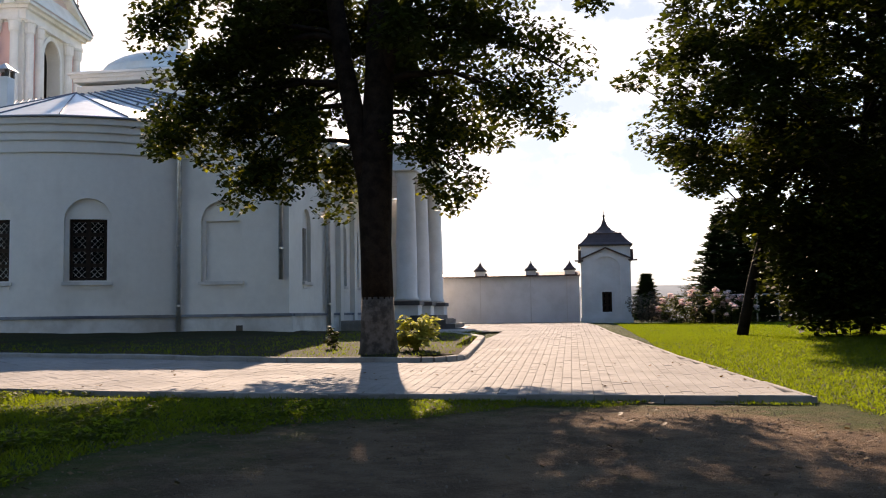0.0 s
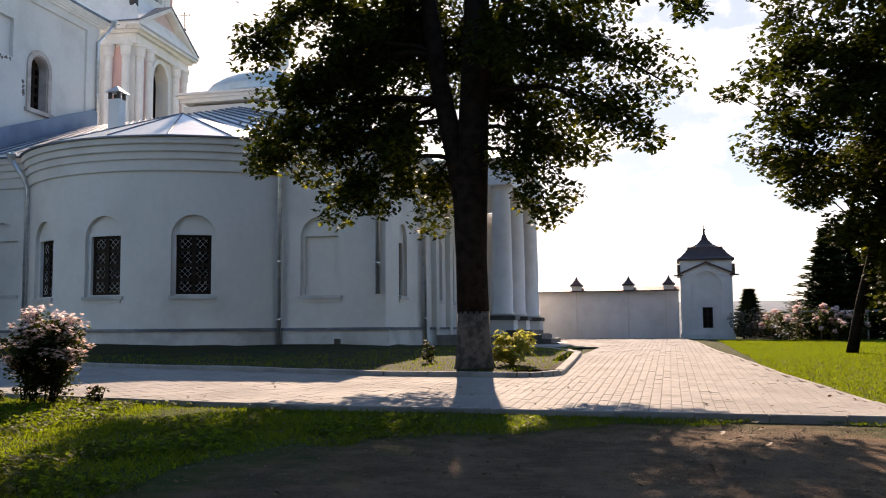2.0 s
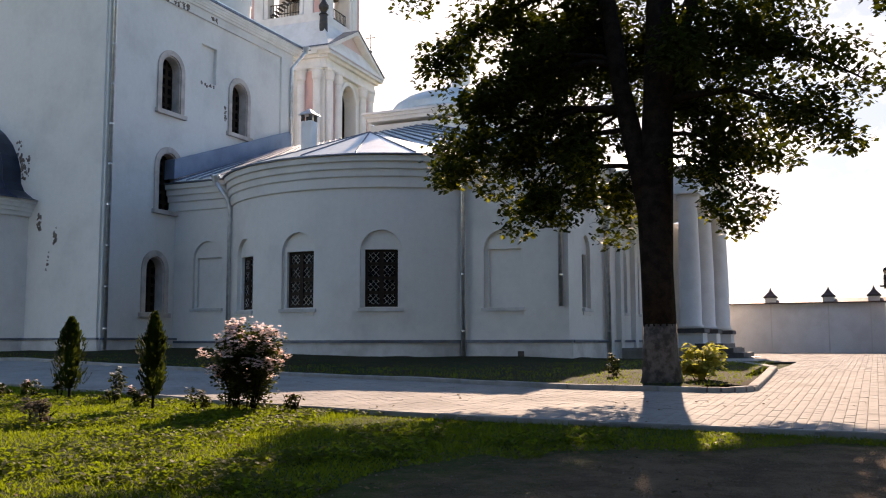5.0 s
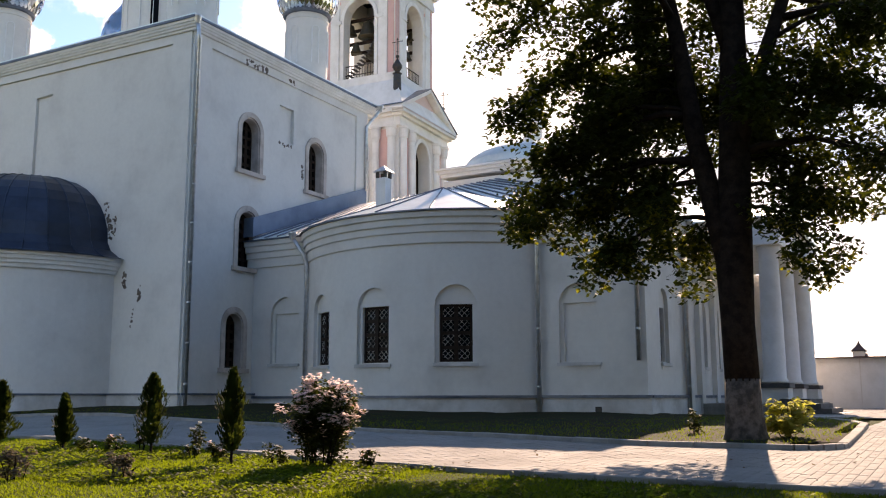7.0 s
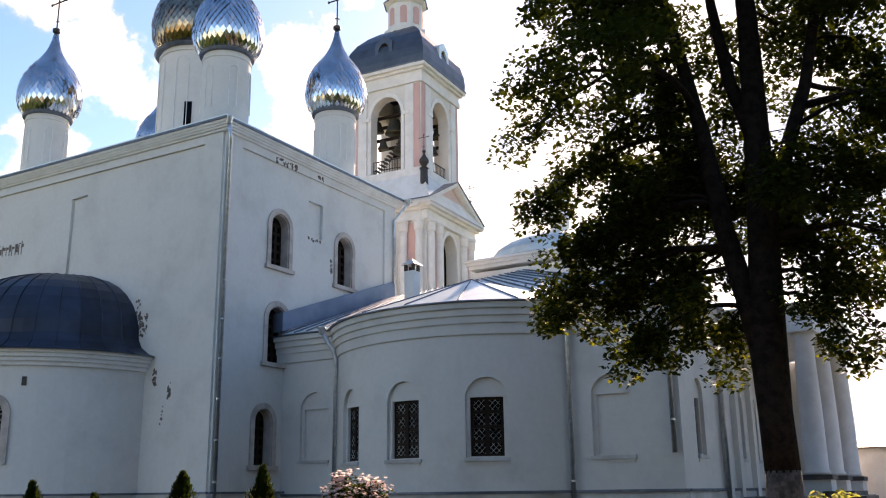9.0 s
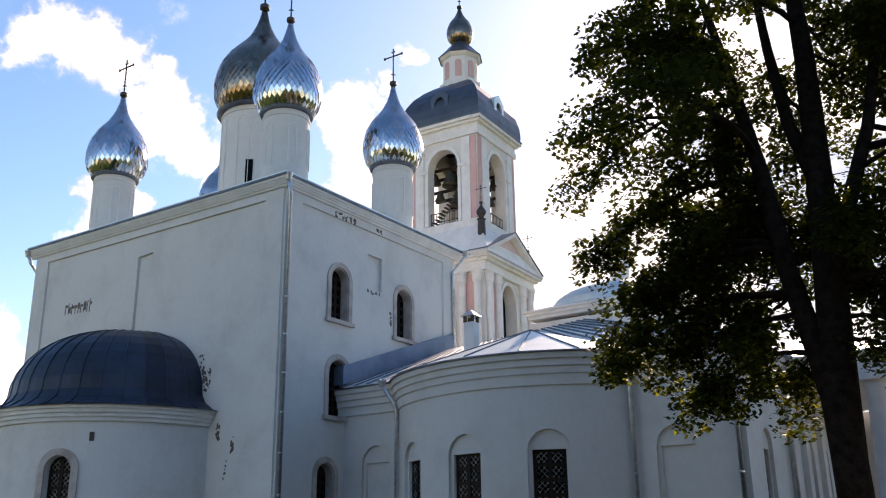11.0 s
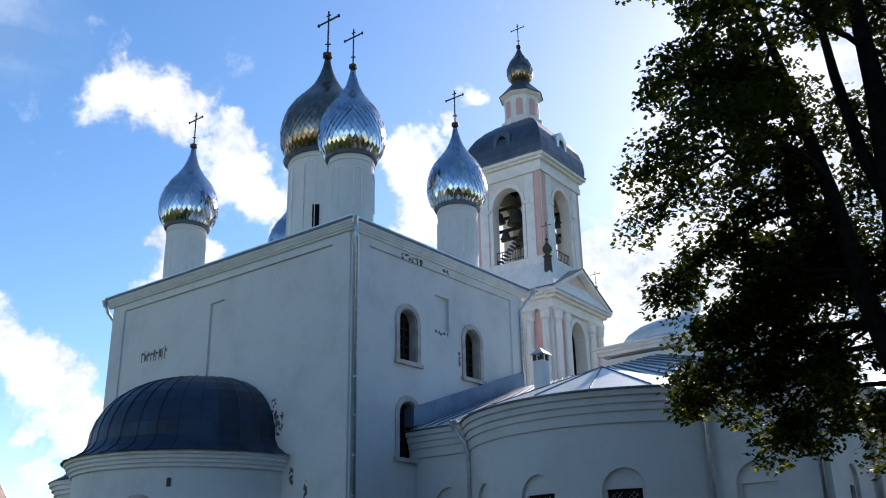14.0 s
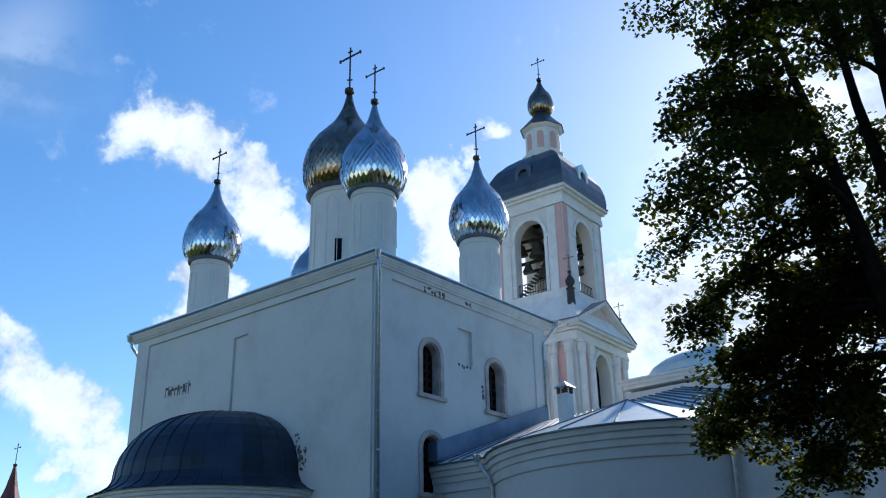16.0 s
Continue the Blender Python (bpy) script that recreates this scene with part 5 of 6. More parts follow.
def build_lawn():
    """The raised lawn between kerb and church."""
    verts, faces = [], []
    xs, ys = np.arange(-44, -2.2, .4), np.arange(17.2, 34.4, .4)

    def inside(x, y):
        if x < -2.9:
            edge = np.interp(x, [p[0] for p in SWEEP] + [-3.0], [p[1] for p in SWEEP] + [18.65])
            return y > edge
        return x < np.interp(y, [19.4, 22.5, 26, 28.2], [-2.3, -2.4, -2.55, -3.0]) and y > 19.2
    for x in xs:
        for y in ys:
            c = [(x, y), (x + .4, y), (x + .4, y + .4), (x, y + .4)]
            if all(inside(*p) for p in c) and not (x > -9.3 and y > 31.8) and y < 32.6:
                k = len(verts)
                verts += [(a, b, gz(a, b) + .13 + .10 * sstep(22, 30, b) * sstep(-6, -12, a) + .04 * noise.noise((a, b, 3))) for a, b in c]
                faces.append((k, k + 1, k + 2, k + 3))
    me = raw_mesh("church_lawn", verts, faces, BANK)
    bm = bmesh.new()
    bm.from_mesh(me)
    bmesh.ops.remove_doubles(bm, verts=bm.verts[:], dist=.01)
    bm.to_mesh(me)
    bm.free()
    smooth(solo("church_lawn", me, BANK, "thin grass bank over soil along the church wall, church shade in its colour", "lawn", kind="structure"))


build_lawn()


# ---------------- trees ----------------
def leaves(centres, n_each, size, rng, spread, verts, faces, droop=.3, flat=.6):
    """Scatters small folded leaves round twig ends."""
    for cx, cy, cz, rad in centres:
        for _ in range(n_each):
            while True:
                p = Vector((rng.uniform(-1, 1), rng.uniform(-1, 1), rng.uniform(-1, 1)))
                if p.length < 1:
                    break
            p = Vector((cx, cy, cz)) + Vector((p.x, p.y, p.z * flat)) * rad
            s = size * rng.uniform(.6, 1.3)
            a = rng.uniform(0, 2 * math.pi)
            out = Vector((math.cos(a), math.sin(a), -droop * rng.random() * 2)).normalized()
            side = Vector((-math.sin(a), math.cos(a), rng.uniform(-.9, .9))).normalized() * s * .42
            k = len(verts)
            verts += [tuple(p), tuple(p + out * s * .45 + side), tuple(p + out * s), tuple(p + out * s * .45 - side)]
            faces.append((k, k + 1, k + 2, k + 3))


def crown_points(rng, n, inside, gap, seed):
    """Clump centres in a crown, fewer in its core, with gaps."""
    out = []
    while len(out) < n:
        p = inside(rng)
        if p is None or noise.noise((p[0] * .55 + seed, p[1] * .55, p[2] * .55)) < gap:
            continue
        out.append(p)
    return out


def branch_out(t, anchors, clumps, rng, reach=3.2):
    """Boughs from the stems to hubs, twigs from the hubs to every clump; each bough is a part with its twigs."""
    hubs = clumps[::9]
    lines = []
    for h in hubs:
        h = Vector(h)
        a = min(anchors, key=lambda q: (Vector(q) - h).length + (2.0 if q[2] > h.z + .3 else 0) + .35 * abs(h.z - 1.2 - q[2]))
        a = Vector(a)
        mid = a.lerp(h, .5) + Vector((rng.uniform(-.3, .3), rng.uniform(-.3, .3), rng.uniform(.0, .5)))
        lines.append((a, mid, h))
    joints = [a.lerp(m, .6) for a, m, h in lines] + [m for a, m, h in lines] + [m.lerp(h, .6) for a, m, h in lines] + [h for a, m, h in lines]
    owner = {i: bmesh.new() for i in range(len(lines))}
    for i, (a, m, h) in enumerate(lines):
        d = (h - a).length
        tube(owner[i], [a, a.lerp(m, .5) + Vector((0, 0, .08)), m, m.lerp(h, .5), h], [.028 + .016 * d, .025 + .012 * d, .018 + .009 * d, .025, .012], 6)
    for c in clumps:
        c = Vector(c)
        k = min(range(len(joints)), key=lambda q: (joints[q] - c).length)
        j = joints[k]
        m = j.lerp(c, .55) + Vector((rng.uniform(-.12, .12), rng.uniform(-.12, .12), rng.uniform(0, .2)))
        tube(owner[k % len(lines)], [j, m, c], [.022, .014, .006], 4)
    for bm in owner.values():
        smooth(part("bough", bm, BARK, t))


def bough_with_sprays(t, start, tip, rise, n, rng, clumps, thick=1.0, spread=.16, hang=.5):
    """A drooping bough from a stem to its tip, with side twigs that end in leaf clumps; bough and twigs are one part."""
    a, b = Vector(start), Vector(tip)
    length = (b - a).length
    side = (b - a).cross(Vector((0, 0, 1))).normalized()
    line = []
    bend = rng.uniform(-.08, .08) * length
    for i in range(8):
        q = i / 7
        line.append(a.lerp(b, q) + Vector((0, 0, rise * 4 * q * (1 - q))) + side * bend * math.sin(math.pi * q) + Vector((rng.uniform(-.05, .05), rng.uniform(-.05, .05), rng.uniform(-.05, .05))) * min(1, i))
    r0 = (.022 + .014 * length) * thick
    bm = tube(bmesh.new(), line, [max(.008, r0 * (1 - .12 * i)) for i in range(8)], 6)
    for k in range(n):
        q = min(.999, .28 + .72 * ((k + rng.random()) / n) ** .8)
        j = int(q * 7)
        p = line[j].lerp(line[j + 1], q * 7 - j)
        out = (b - a).normalized()
        c = p + side * rng.gauss(0, spread) * length * (1.15 - .7 * q) + out * rng.uniform(0, .35) + Vector((0, 0, rng.uniform(-hang, .28)))
        m = p.lerp(c, .55) + Vector((0, 0, .1))
        tube(bm, [p, m, c], [.016, .011, .005], 4)
        clumps.append((*c, rng.uniform(.34, .7)))
    smooth(part("bough", bm, BARK, t))


def build_linden():
    t = thing("linden_tree", (-4.15, 20.0, gz(-4.15, 20)), "large linden tree with dark bark and whitewashed foot", "tree")
    rng = random.Random(11)
    bx, by, bz = -4.15, 20.0, gz(-4.15, 20) - .1
    lower = tube(bmesh.new(), [(bx, by, bz), (bx - .0, by, bz + .35), (bx - .02, by, bz + .8), (bx - .02, by, bz + 1.45)], [.52, .42, .37, .35], 18)
    smooth(part("whitewashed_foot", lower, WHITEBARK, t, "flaking whitewash on the trunk's foot"))
    stems = [([(bx - .02, by, bz + 1.4), (bx - .05, by, bz + 2.6), (bx - .06, by, bz + 3.9), (bx + .05, by, bz + 6.0), (bx + .12, by + .1, bz + 8.5), (bx + .2, by, bz + 11.5), (bx + .1, by, bz + 14.5), (bx, by, bz + 19)],
              [.35, .34, .38, .33, .28, .22, .14, .05]),
             ([(bx - .1, by, bz + 3.5), (bx - .35, by - .05, bz + 4.8), (bx - .72, by - .1, bz + 6.6), (bx - 1.0, by - .1, bz + 8.8), (bx - 1.5, by, bz + 11.5), (bx - 2.2, by, bz + 15)], [.27, .24, .21, .18, .13, .06]),
             ([(bx + .1, by, bz + 6.2), (bx + .6, by - .2, bz + 7.6), (bx + 1.3, by - .3, bz + 9.4), (bx + 2.0, by - .3, bz + 12.5), (bx + 2.4, by, bz + 15)], [.2, .17, .13, .09, .05]),
             ([(bx + .12, by, bz + 8.3), (bx - .35, by + .1, bz + 10.0), (bx - .6, by + .1, bz + 12.0), (bx - .9, by, bz + 16.5)], [.17, .15, .11, .04])]
    anchors = []
    for i, (pts, radii) in enumerate(stems):
        smooth(part("trunk" if i == 0 else "stem", tube(bmesh.new(), pts, radii, 16), BARK, t))
        for a, b in zip(pts, pts[1:]):
            anchors += [Vector(a).lerp(b, k / 4) for k in range(4) if a[2] + (b[2] - a[2]) * k / 4 > bz + 3.6]

    def stem_for(tip):
        return min(anchors, key=lambda q: (q - tip).length + .9 * abs(tip.z + .4 - q.z))

    def reach(z):
        """Reach of the crown at a height over the foot."""
        return float(np.interp(z, [3.4, 4.5, 6, 8, 10, 12, 14, 16.5, 19, 21], [2.6, 3.8, 4.7, 5.1, 5.3, 4.7, 4.5, 4.8, 3.2, 1.2]))
    clumps = []
    # tiers of boughs all round, each a little different in length and droop
    for k in range(112):
        f = (k + .5) / 112
        z = 5.7 + 14.8 * f ** 1.05 + rng.uniform(-.5, .5)
        az = k * 2.39996 + rng.uniform(-.35, .35)
        if math.sin(az) < -.3 and z < 11.5 and rng.random() < .6:
            continue
        w = reach(z) * rng.uniform(.42, 1.0) * (1.0 if math.cos(az) < 0 else .86)
        tip = Vector((bx - .25 + w * math.cos(az), by + w * math.sin(az), bz + z))
        bough_with_sprays(t, stem_for(tip), tip, rng.uniform(.15, .55), 8 if z < 12 else 5, rng, clumps, 1.0, .2)
    # the low hanging boughs that give the crown its skirt
    for x, y, z, n in ((-9.3, 20.2, 5.7, 18), (-8.7, 19.4, 6.4, 14), (-9.6, 20.3, 8.2, 12), (-8.0, 20.5, 5.6, 12), (-7.0, 19.6, 4.4, 11), (-7.4, 20.6, 5.0, 7), (-2.5, 19.5, 4.3, 7), (-2.2, 20.4, 4.8, 5), (-5.3, 20.8, 4.5, 6), (-.3, 20.0, 5.7, 8), (.1, 19.6, 6.6, 6), (.9, 20.3, 8.2, 5), (-9.6, 19.9, 10.1, 12), (-9.3, 20.4, 8.6, 10), (-8.8, 19.6, 12.0, 9), (-8.9, 20.2, 14.2, 9), (-9.4, 20.0, 16.8, 9), (-6.6, 22.3, 5.6, 9), (-1.9, 22.0, 5.8, 8)):
        tip = Vector((x, y, z))
        bough_with_sprays(t, stem_for(tip + Vector((0, 0, .6))), tip, .5, n, rng, clumps, 1.1, .13, .6)
    # deep boughs reaching back towards the chapel
    for x, y, z in ((-7.6, 24.6, 8.4), (-8.4, 24.0, 7.6), (-7.0, 25.2, 7.8), (-8.0, 25.0, 9.2), (-5.1, 22.3, 8.1), (-4.1, 22.5, 7.3)):
        tip = Vector((x, y, z))
        bough_with_sprays(t, stem_for(tip), tip, .5, 12, rng, clumps, 1.1, .14)
    verts, faces = [], []
    leaves(clumps, 168, .132, rng, 1, verts, faces, .5, .8)
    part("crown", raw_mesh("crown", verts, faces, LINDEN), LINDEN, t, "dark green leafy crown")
    # low clumps get extra leaves with the sunlight painted in
    verts, faces = [], []
    leaves([(c[0], c[1], c[2] - .15, .4) for c in clumps if c[2] < bz + 5.6 + 1.2 * noise.noise((c[0], c[1], c[2]))], 30, .14, rng, 1, verts, faces, .6)
    part("yellowing_leaves", raw_mesh("yellowing_leaves", verts, faces, SUNLITLEAF), SUNLITLEAF, t, "lower leaves in a brighter sunlit colour")


build_linden()


def build_right_tree():
    t = thing("leaning_tree", (6.6, 27.5, gz(6.6, 27.5)), "broad dark-leaved tree with a leaning second stem", "tree")
    rng = random.Random(23)
    bx, by, bz = 8.4, 28.6, gz(6.9, 27.5) - .1
    stems = [([(bx, by, bz), (bx, by, bz + 2), (bx + .1, by, bz + 5), (bx + .6, by, bz + 9), (bx + 1.2, by, bz + 15)], [.14, .12, .11, .09, .04]),
             ([(4.92, by - .1, bz), (5.25, by - .1, bz + 1.6), (5.75, by, bz + 3.4), (6.2, by, bz + 5.4), (6.6, by, bz + 8)], [.17, .14, .13, .1, .05])]
    anchors = []
    for i, (pts, radii) in enumerate(stems):
        smooth(part("trunk" if i == 0 else "stem", tube(bmesh.new(), pts, radii, 14), BARK, t))
        for a, b in zip(pts, pts[1:]):
            anchors += [tuple(Vector(a).lerp(b, k / 3)) for k in range(3) if a[2] + (b[2] - a[2]) * k / 3 > bz + 3.2]
    cx = 9.6

    def inside(r):
        z = r.uniform(2.6, 18)
        if z > 10 and r.random() < .5:
            return None
        w = float(np.interp(z, [2.6, 4, 5.5, 7.5, 9, 12, 15, 18], [5.2, 5.9, 6.7, 7.9, 8.0, 7.4, 6.2, 3.0]))
        a = r.uniform(0, 2 * math.pi)
        rr = w * math.sqrt(r.uniform(.05, 1))
        p = (cx + rr * math.cos(a), by + rr * math.sin(a) * .8, bz + z)
        if p[0] > 14 and r.random() < .6:
            return None
        if z < 4.3 and p[0] < 6.2 and noise.noise((p[0], p[1] * .5, z)) < .1:
            return None
        return p
    clumps = crown_points(rng, 900, inside, -.14, 31)
    branch_out(t, anchors, clumps, rng)
    verts, faces = [], []
    leaves([(*c, rng.uniform(.5, .95)) for c in clumps], 185, .18, rng, 1, verts, faces)
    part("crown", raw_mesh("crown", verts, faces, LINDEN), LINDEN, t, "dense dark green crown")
    # near low edge of the crown, again with sunlit colour painted on
    verts, faces = [], []
    leaves([(c[0], c[1] - .1, c[2], .7) for c in clumps if c[0] < 7.5 and c[2] < bz + 6], 18, .2, rng, 1, verts, faces)
    part("yellowing_leaves", raw_mesh("yellowing_leaves", verts, faces, SUNLITLEAF), SUNLITLEAF, t, "lower leaves in a brighter sunlit colour")


build_right_tree()


# ---------------- shrubs and small plants ----------------
def bush(name, x, y, w, h, mat, label, category, n, size, seed, stems=9, group="", extra=None, lift=0.0):
    """A shrub: bent stems from one foot and a ragged cloud of leaves; extra: (part name, material, count, size) for blossom on the outside."""
    rng = random.Random(seed)
    z0 = gz(x, y) + lift
    t = thing(name, (x, y, z0), label, category, group)
    tops = []
    for k in range(stems):
        a, r = rng.uniform(0, 6.28), w * .5 * math.sqrt(rng.random())
        top = Vector((x + r * math.cos(a), y + r * math.sin(a), z0 + h * rng.uniform(.45, .9)))
        foot = Vector((x + .12 * w * math.cos(a), y + .12 * w * math.sin(a), z0 - .05))
        part("stem", tube(bmesh.new(), [foot, foot.lerp(top, .5) + Vector((0, 0, .1 * h)), top], [.012, .009, .004], 5), BARK, t)
        tops.append(top)
    lumps = []
    for _ in range(max(10, n // 60)):
        a, e = rng.uniform(0, 6.28), rng.uniform(-1.0, 1.0)
        r = rng.uniform(.2, 1.0) ** .6
        lumps.append((x + w * .42 * r * math.cos(a) * math.cos(e * 1.2), y + w * .42 * r * math.sin(a) * math.cos(e * 1.2), z0 + h * (.50 + .40 * r * math.sin(e * 1.3)), .16 * (w + h) / 2 * rng.uniform(.7, 1.3)))
    verts, faces = [], []
    leaves(lumps, n // len(lumps), size, rng, 1, verts, faces, flat=1.0)
    verts = [(a, b, max(c, z0 + .02)) for a, b, c in verts]
    part("foliage", raw_mesh("foliage", verts, faces, mat), mat, t)
    if extra:
        nm, m, count, s = extra
        verts, faces = [], []
        for _ in range(count):
            lx, ly, lz, lr = rng.choice(lumps)
            if lz < z0 + h * .38:
                continue
            c = Vector((x, y, z0 + h * .45))
            d = (Vector((lx, ly, lz)) - c).normalized() + Vector((rng.uniform(-.5, .5), rng.uniform(-.5, .5), rng.uniform(-.3, .6)))
            p = Vector((lx, ly, lz)) + d.normalized() * lr * rng.uniform(.6, 1.15)
            for q in range(5):
                a = q * 1.2566 + rng.random()
                o = Vector((math.cos(a), math.sin(a), rng.uniform(-.3, .7))).normalized() * s
                side = Vector((-math.sin(a), math.cos(a), 0)) * s * .5
                k = len(verts)
                verts += [tuple(p), tuple(p + o * .6 + side), tuple(p + o), tuple(p + o * .6 - side)]
                faces.append((k, k + 1, k + 2, k + 3))
        part(nm, raw_mesh(nm, verts, faces, m), m, t)
    return t


def thuja(x, y, h, w, seed):
    """A young upright conifer: trunk and a ragged flame of flat sprays."""
    rng = random.Random(seed)
    z0 = gz(x, y)
    t = thing("young_thuja", (x, y, z0), "young dark green thuja planted in the lawn", "conifer", "young thujas on the lawn")
    part("trunk", tube(bmesh.new(), [(x, y, z0 - .05), (x + .02, y, z0 + h * .4), (x, y, z0 + h * .9)], [.03, .022, .006], 6), BARK, t)
    verts, faces = [], []
    for k in range(1500):
        f = rng.random() ** .8
        z = z0 + h * (.12 + .88 * f)
        r = w / 2 * (1 - f) ** .6 * (.35 + .65 * min(1, f * 5)) * math.sqrt(rng.uniform(.2, 1.1)) * (1 + 1.4 * noise.noise((seed + 1.5 * math.cos(a0 := rng.uniform(0, 6.28)), z * 2.2, math.sin(a0))))
        a = a0
        p = Vector((x + r * math.cos(a), y + r * math.sin(a), z))
        up = Vector((math.cos(a) * .45, math.sin(a) * .45, 1)).normalized() * rng.uniform(.07, .15)
        side = Vector((-math.sin(a + rng.uniform(-.8, .8)), math.cos(a), 0)) * .032
        q = len(verts)
        verts += [tuple(p - side * .4), tuple(p + up * .5 - side), tuple(p + up), tuple(p + up * .5 + side)]
        faces.append((q, q + 1, q + 2, q + 3))
    part("sprays", raw_mesh("sprays", verts, faces, THUJA), THUJA, t)


for k, (x, y, h, w) in enumerate([(-17.95, 14.5, 1.2, .46), (-15.1, 14.4, 1.6, .70), (-12.0, 13.4, 1.66, .54), (-19.9, 14.3, 1.5, .55)]):
    thuja(x, y, h, w, k + 3)
bush("rose_bush", -10.05, 13.55, 1.28, 1.62, SHRUB, "rounded rose bush covered in pale pink blossom", "rose bush", 8000, .07, 5, 14, extra=("blossom", PETAL, 1150, .058))
bush("hosta", -3.45, 20.9, 1.3, .85, HOSTA, "bright yellow-green variegated shrub beside the tree", "shrub", 1300, .12, 6, 6, lift=.12)
bush("white_phlox", -5.6, 21.6, .4, .6, SHRUB, "small plant with white flower heads by the trunk", "flower", 260, .08, 7, 4, lift=.12, extra=("blossom", WHITEPETAL, 50, .05))
bush("dry_shrub", -11.9, 10.7, .75, .42, GREYWEED, "low dry brownish shrub in the lawn", "shrub", 700, .06, 8, 6)
bush("dry_shrub", -13.6, 10.1, .9, .55, GREYWEED, "low dry brownish shrub in the lawn", "shrub", 800, .06, 9, 6)
for k, (x, y, w, h) in enumerate([(-12.6, 13.7, .5, .35), (-11.1, 13.6, .55, .4), (-9.1, 13.6, .4, .35), (-13.6, 14.1, .4, .3), (-16.3, 14.5, .6, .4), (-17.0, 14.3, .5, .35), (-10.7, 13.9, .35, .65), (-14.0, 14.6, .3, .7), (-15.9, 14.9, .3, .7), (-18.6, 15.0, .4, .75)]):
    bush("border_flower", x, y, w, h, SHRUB, "low border flower with small pale blossoms", "flower", 260, .07, 30 + k, 4, "flowers along the paving", extra=("blossom", WHITEPETAL if k % 2 else PETAL, 26, .045))
# beyond the far lawn
bush("dense_shrub", 7.7, 27.4, 4.8, 4.0, SHRUB, "large dense dark shrub under the tree", "shrub", 24000, .19, 12, 16)
bush("dense_shrub", 11.5, 27.2, 5.0, 5.4, SHRUB, "large dense dark shrub under the tree", "shrub", 16000, .2, 13, 16)
bush("dense_shrub", 15.5, 26.5, 6.0, 6.5, SHRUB, "large dense dark shrub under the tree", "shrub", 14000, .22, 14, 14)
for k, (x, y, w, h) in enumerate([(4.6, 42.5, 2.0, 1.3), (5.9, 42.0, 2.2, 1.45), (7.3, 41.5, 2.0, 1.2), (6.6, 40.6, 1.4, .9)]):
    bush("phlox_clump", x, y, w, h, SHRUB, "tall clump of pale pink garden phlox", "flower", 1000, .12, 50 + k, 8, "flower clumps beyond the grass", extra=("blossom", PETAL, 480, .085))
for k, (x, y, w, h) in enumerate([(3.7, 48.0, 2.2, 1.7), (4.9, 47.0, 2.4, 1.4), (6.5, 50, 3.0, 2.2), (9.0, 50, 3.0, 2.6)]):
    bush("grey_weeds", x, y, w, h, GREYWEED, "tall grey-green weeds beside the turret", "weeds", 1500, .12, 60 + k, 10)


def spruce(x, y, h, w, seed):
    rng = random.Random(seed)
    z0 = gz(x, y)
    t = thing("spruce", (x, y, z0), "dark green spruce tree beyond the lawn", "conifer", "spruces beyond the lawn")
    part("trunk", tube(bmesh.new(), [(x, y, z0 - .1), (x, y, z0 + h * .97)], [.11, .01], 7), BARK, t)
    verts, faces = [], []
    for k in range(int(h * 2200)):
        f = rng.random() ** 1.25
        z = z0 + h * (.05 + .95 * f)
        r = w / 2 * (1 - f) * rng.uniform(.15, 1.08) * (.85 + .3 * math.sin(f * 80))
        a = rng.uniform(0, 6.28)
        p = Vector((x + r * math.cos(a), y + r * math.sin(a), z - .12 * r))
        o = Vector((math.cos(a), math.sin(a), .15)) * rng.uniform(.18, .38)
        side = Vector((-math.sin(a), math.cos(a), rng.uniform(-.4, .4))) * .085
        q = len(verts)
        verts += [tuple(p), tuple(p + o * .5 + side), tuple(p + o), tuple(p + o * .5 - side)]
        faces.append((q, q + 1, q + 2, q + 3))
    part("needles", raw_mesh("needles", verts, faces, CONIFER), CONIFER, t)


spruce(6.9, 45, 5.0, 4.2, 1)
spruce(8.9, 45.5, 4.6, 4.2, 2)
spruce(7.9, 46.5, 5.3, 4.4, 4)
spruce(4.3, 55, 2.7, 2.3, 3)


def rail_fence():
    """A low rail between thin posts behind the flowers."""
    f = thing("rail_fence", (6.0, 43.6, gz(6, 43.6)), "low grey rail fence behind the flower clumps", "fence")
    for k in range(5):
        x = 5.4 + k * .95
        part("post", tube(bmesh.new(), [(x, 43.6, gz(x, 43.6) - .1), (x, 43.6, 2.3)], .035, 8), STONE, f)
    part("rail", tube(bmesh.new(), [(5.3, 43.55, 2.24), (9.3, 43.55, 2.24)], .04, 8), STONE, f)


rail_fence()


# ---------------- porch steps ----------------
def build_steps():
    s = thing("porch_steps", (-5.3, 37.5, gz(-5, 37)), "dark stone porch steps on a pale slab", "steps")
    for k in range(4):
        part("step", box(bmesh.new(), -6.3 + .0 * k, -4.7 + .36 * (1.5 - k) , 36.4, 39.6, .85 + .17 * k, 1.02 + .17 * k), DARKSTEP, s)
    part("landing_slab", box(bmesh.new(), -6.2, -3.4, 30.6, 33.4, .6, 1.0), STONE, s)


build_steps()


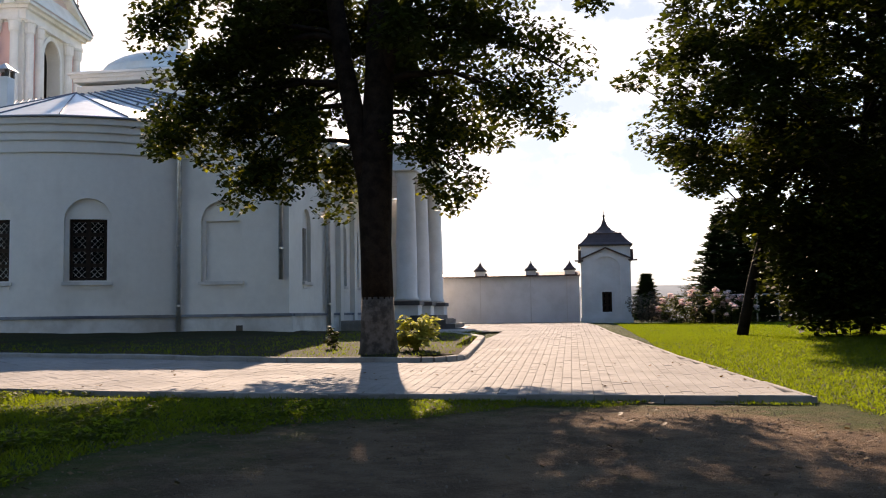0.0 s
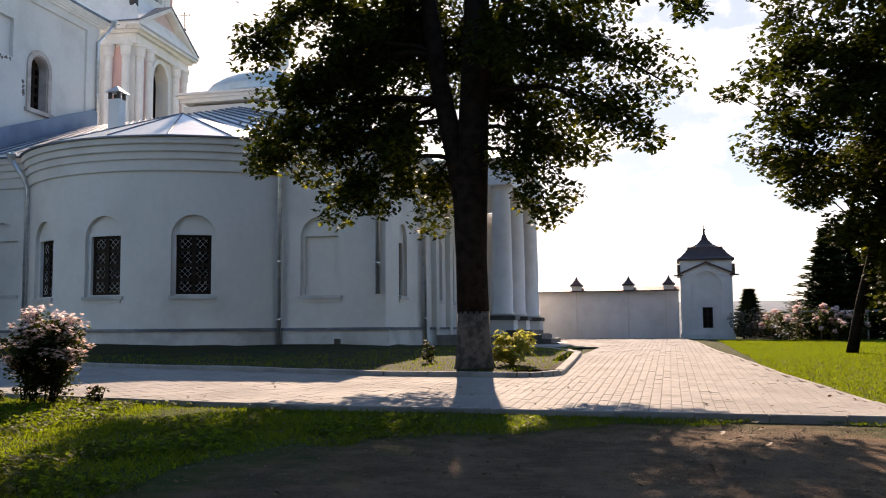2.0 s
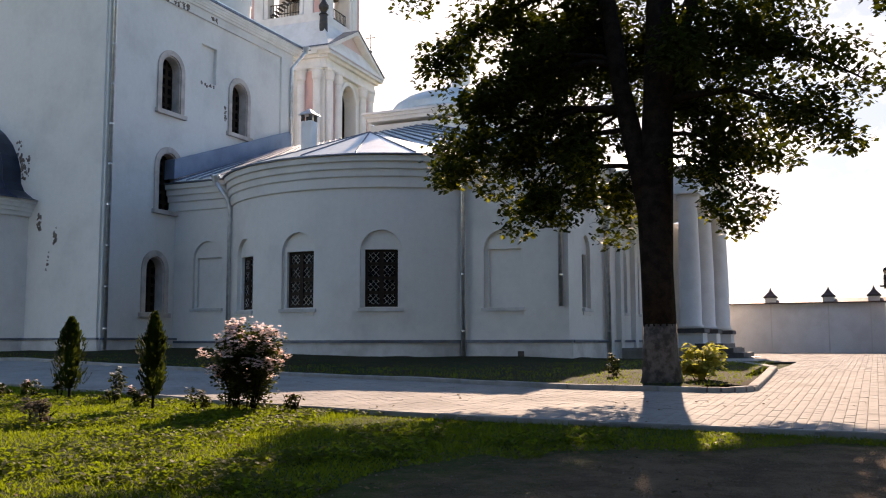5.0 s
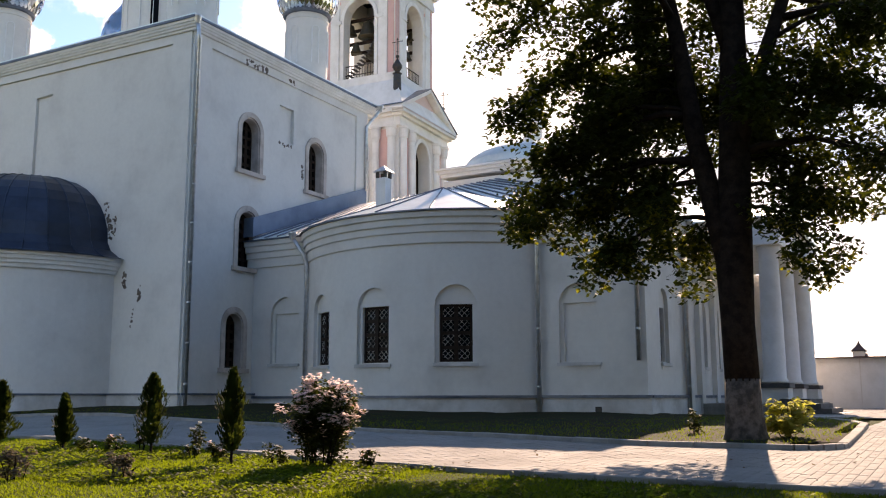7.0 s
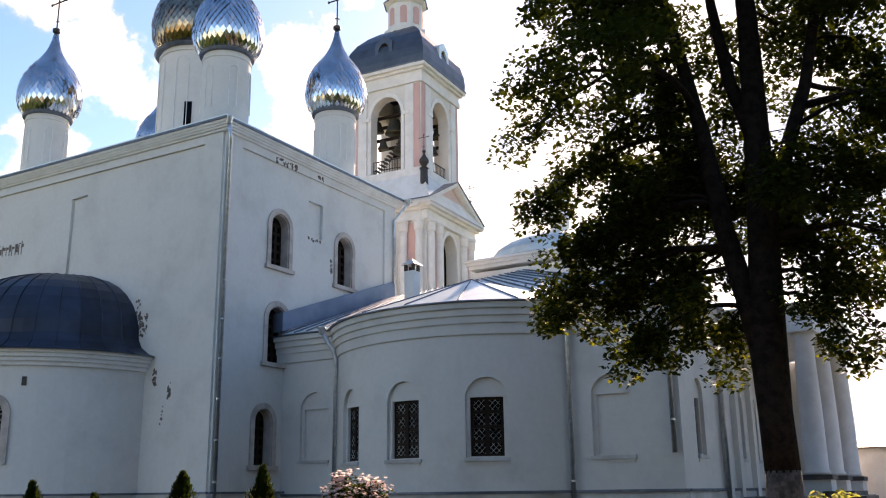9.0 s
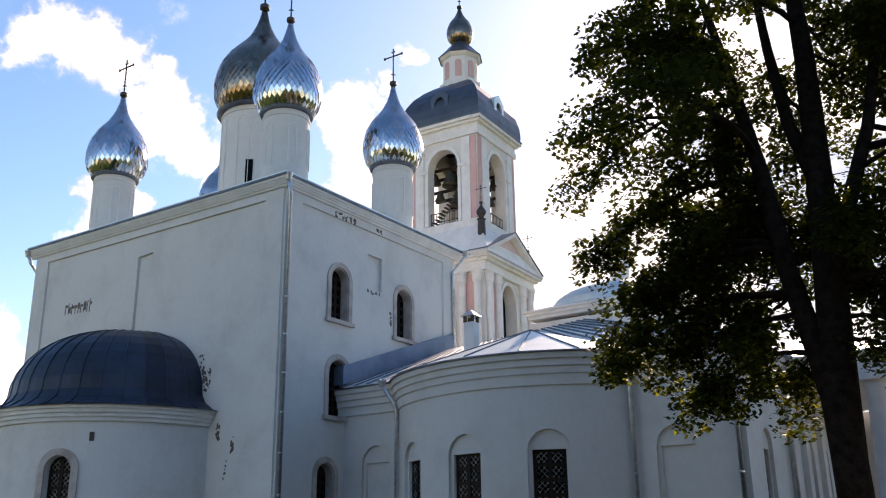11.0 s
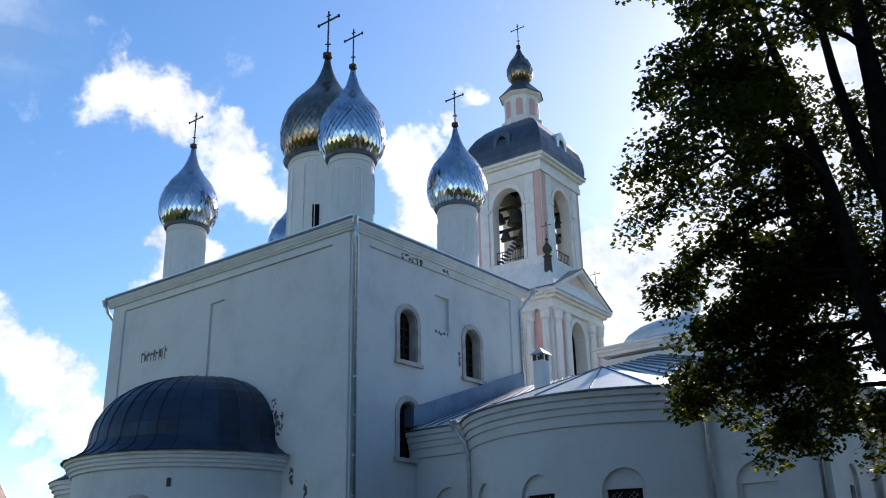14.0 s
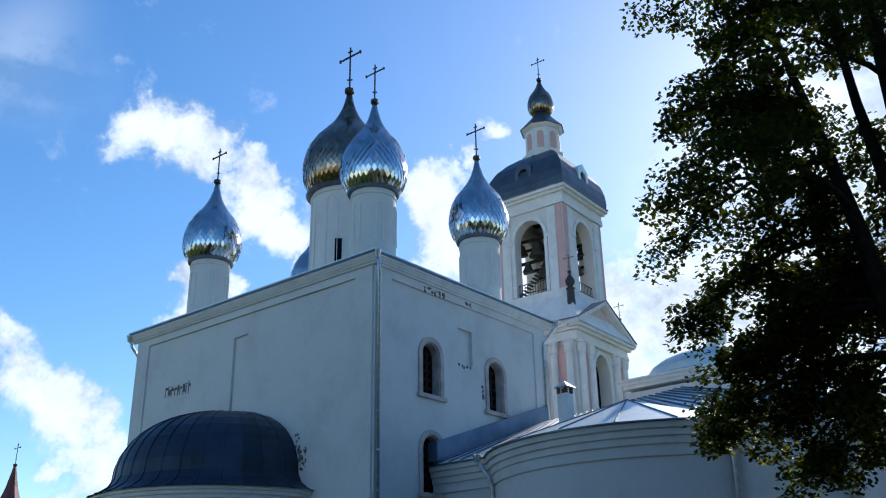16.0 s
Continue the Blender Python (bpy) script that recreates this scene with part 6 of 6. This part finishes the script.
# ---------------- grass ----------------
def build_grass():
    rng = random.Random(77)
    verts, faces = [], []

    def sow(n, x0, x1, y0, y1, keep, hh, lift=0.0):
        for _ in range(n):
            x, y = rng.uniform(x0, x1), rng.uniform(y0, y1)
            if not keep(x, y):
                continue
            z = gz(x, y) + lift
            a = rng.uniform(0, 6.28)
            h = hh * rng.uniform(.5, 1.5)
            lean = Vector((rng.uniform(-1, 1), rng.uniform(-1, 1), 1)) * h
            s = Vector((math.cos(a), math.sin(a), 0)) * (.006 + .09 * hh) * rng.uniform(.6, 1.6)
            p = Vector((x, y, z - .01))
            k = len(verts)
            verts.extend([tuple(p - s), tuple(p + s), tuple(p + lean)])
            faces.append((k, k + 1, k + 2))

    def front(x, y):
        return y < lerp_at(FRONT, x) - .05 and (x < -4.5 + 1.5 * noise.noise((x * .4, y * .4, 5)) or y > 12.6 + .62 * min(x, 0) + noise.noise((x, y, 2)))
    sow(230000, -24, 3, 6, 17, front, .034)
    sow(60000, -24, -4, 3, 17, lambda x, y: front(x, y) and noise.noise((x * 1.2, y * 1.2, 7)) > .05, .06)
    sow(220000, 2, 14, 11.5, 46, lambda x, y: x > lerp_at(RIGHT, y) + .1 and (y > 12.5 or x > 3.4), .045)
    sow(22000, -34, -2.5, 18, 31, lambda x, y: (y > lerp_at(KERB, x) + .25) if x < -2.9 else (x < -2.5 and 19.5 < y < 26), .05, .14)
    # clover and plantain patches in the front lawn
    patches = []
    while len(patches) < 1500:
        x, y = rng.uniform(-20, -3), rng.uniform(7, 16)
        if front(x, y) and noise.noise((x * .5, y * .5, 11)) > -.1:
            patches.append((x, y, gz(x, y) + .05, rng.uniform(.12, .3)))
    leaves(patches, 26, .06, rng, 1, verts, faces, .1, .18)
    ob = new("grass", raw_mesh("grass", verts, faces, GRASSM))
    tagged(ob, "short mown grass blades on the lawns", "grass", kind="stuff")


build_grass()


# ---------------- litter on the earth drive ----------------
def build_litter():
    rng = random.Random(41)
    verts, faces = [], []
    for _ in range(3000):
        x, y = rng.uniform(-8, 6), rng.uniform(4.5, 18)
        if noise.noise((x * .5, y * .5, 12)) < -.1:
            continue
        z = gz(x, y) + (.075 if paved(x, y) else .02)
        if y > 13 and rng.random() < .75:
            continue
        a, s = rng.uniform(0, 6.28), rng.uniform(.018, .05)
        o = Vector((math.cos(a), math.sin(a), rng.uniform(-.2, .5))) * s
        w = Vector((-math.sin(a), math.cos(a), rng.uniform(-.3, .3))) * s * .6
        p = Vector((x, y, z))
        k = len(verts)
        verts += [tuple(p - o), tuple(p + w), tuple(p + o), tuple(p - w)]
        faces.append((k, k + 1, k + 2, k + 3))
    m = leaf_material("fallen_leaves", (0.08, 0.05, 0.025), (0.16, 0.095, 0.035), (0.2, 0.12, 0.04), 0.2)
    tagged(new("fallen_leaves", raw_mesh("fallen_leaves", verts, faces, m)), "dry fallen leaves scattered over bare earth", "leaf litter", kind="stuff")
    bm_v, bm_f = [], []
    for _ in range(1300):
        x, y = rng.uniform(-5, 5), rng.uniform(5, 12.6)
        r = rng.uniform(.006, .016)
        z = gz(x, y) + .012
        k = len(bm_v)
        for q in range(5):
            a = q * 1.2566 + rng.random()
            bm_v.append((x + r * math.cos(a), y + r * math.sin(a), z - .01))
        bm_v.append((x + rng.uniform(-.3, .3) * r, y, z + r * .7))
        bm_f += [(k + q, k + (q + 1) % 5, k + 5) for q in range(5)]
    st = material("gravel", (0.20, 0.145, 0.10), (0.13, 0.09, 0.065), 6.0, 0.9, spread=0.25)
    tagged(new("gravel", raw_mesh("gravel", bm_v, bm_f, st)), "small pebbles trodden into the earth drive", "gravel", kind="stuff")


build_litter()
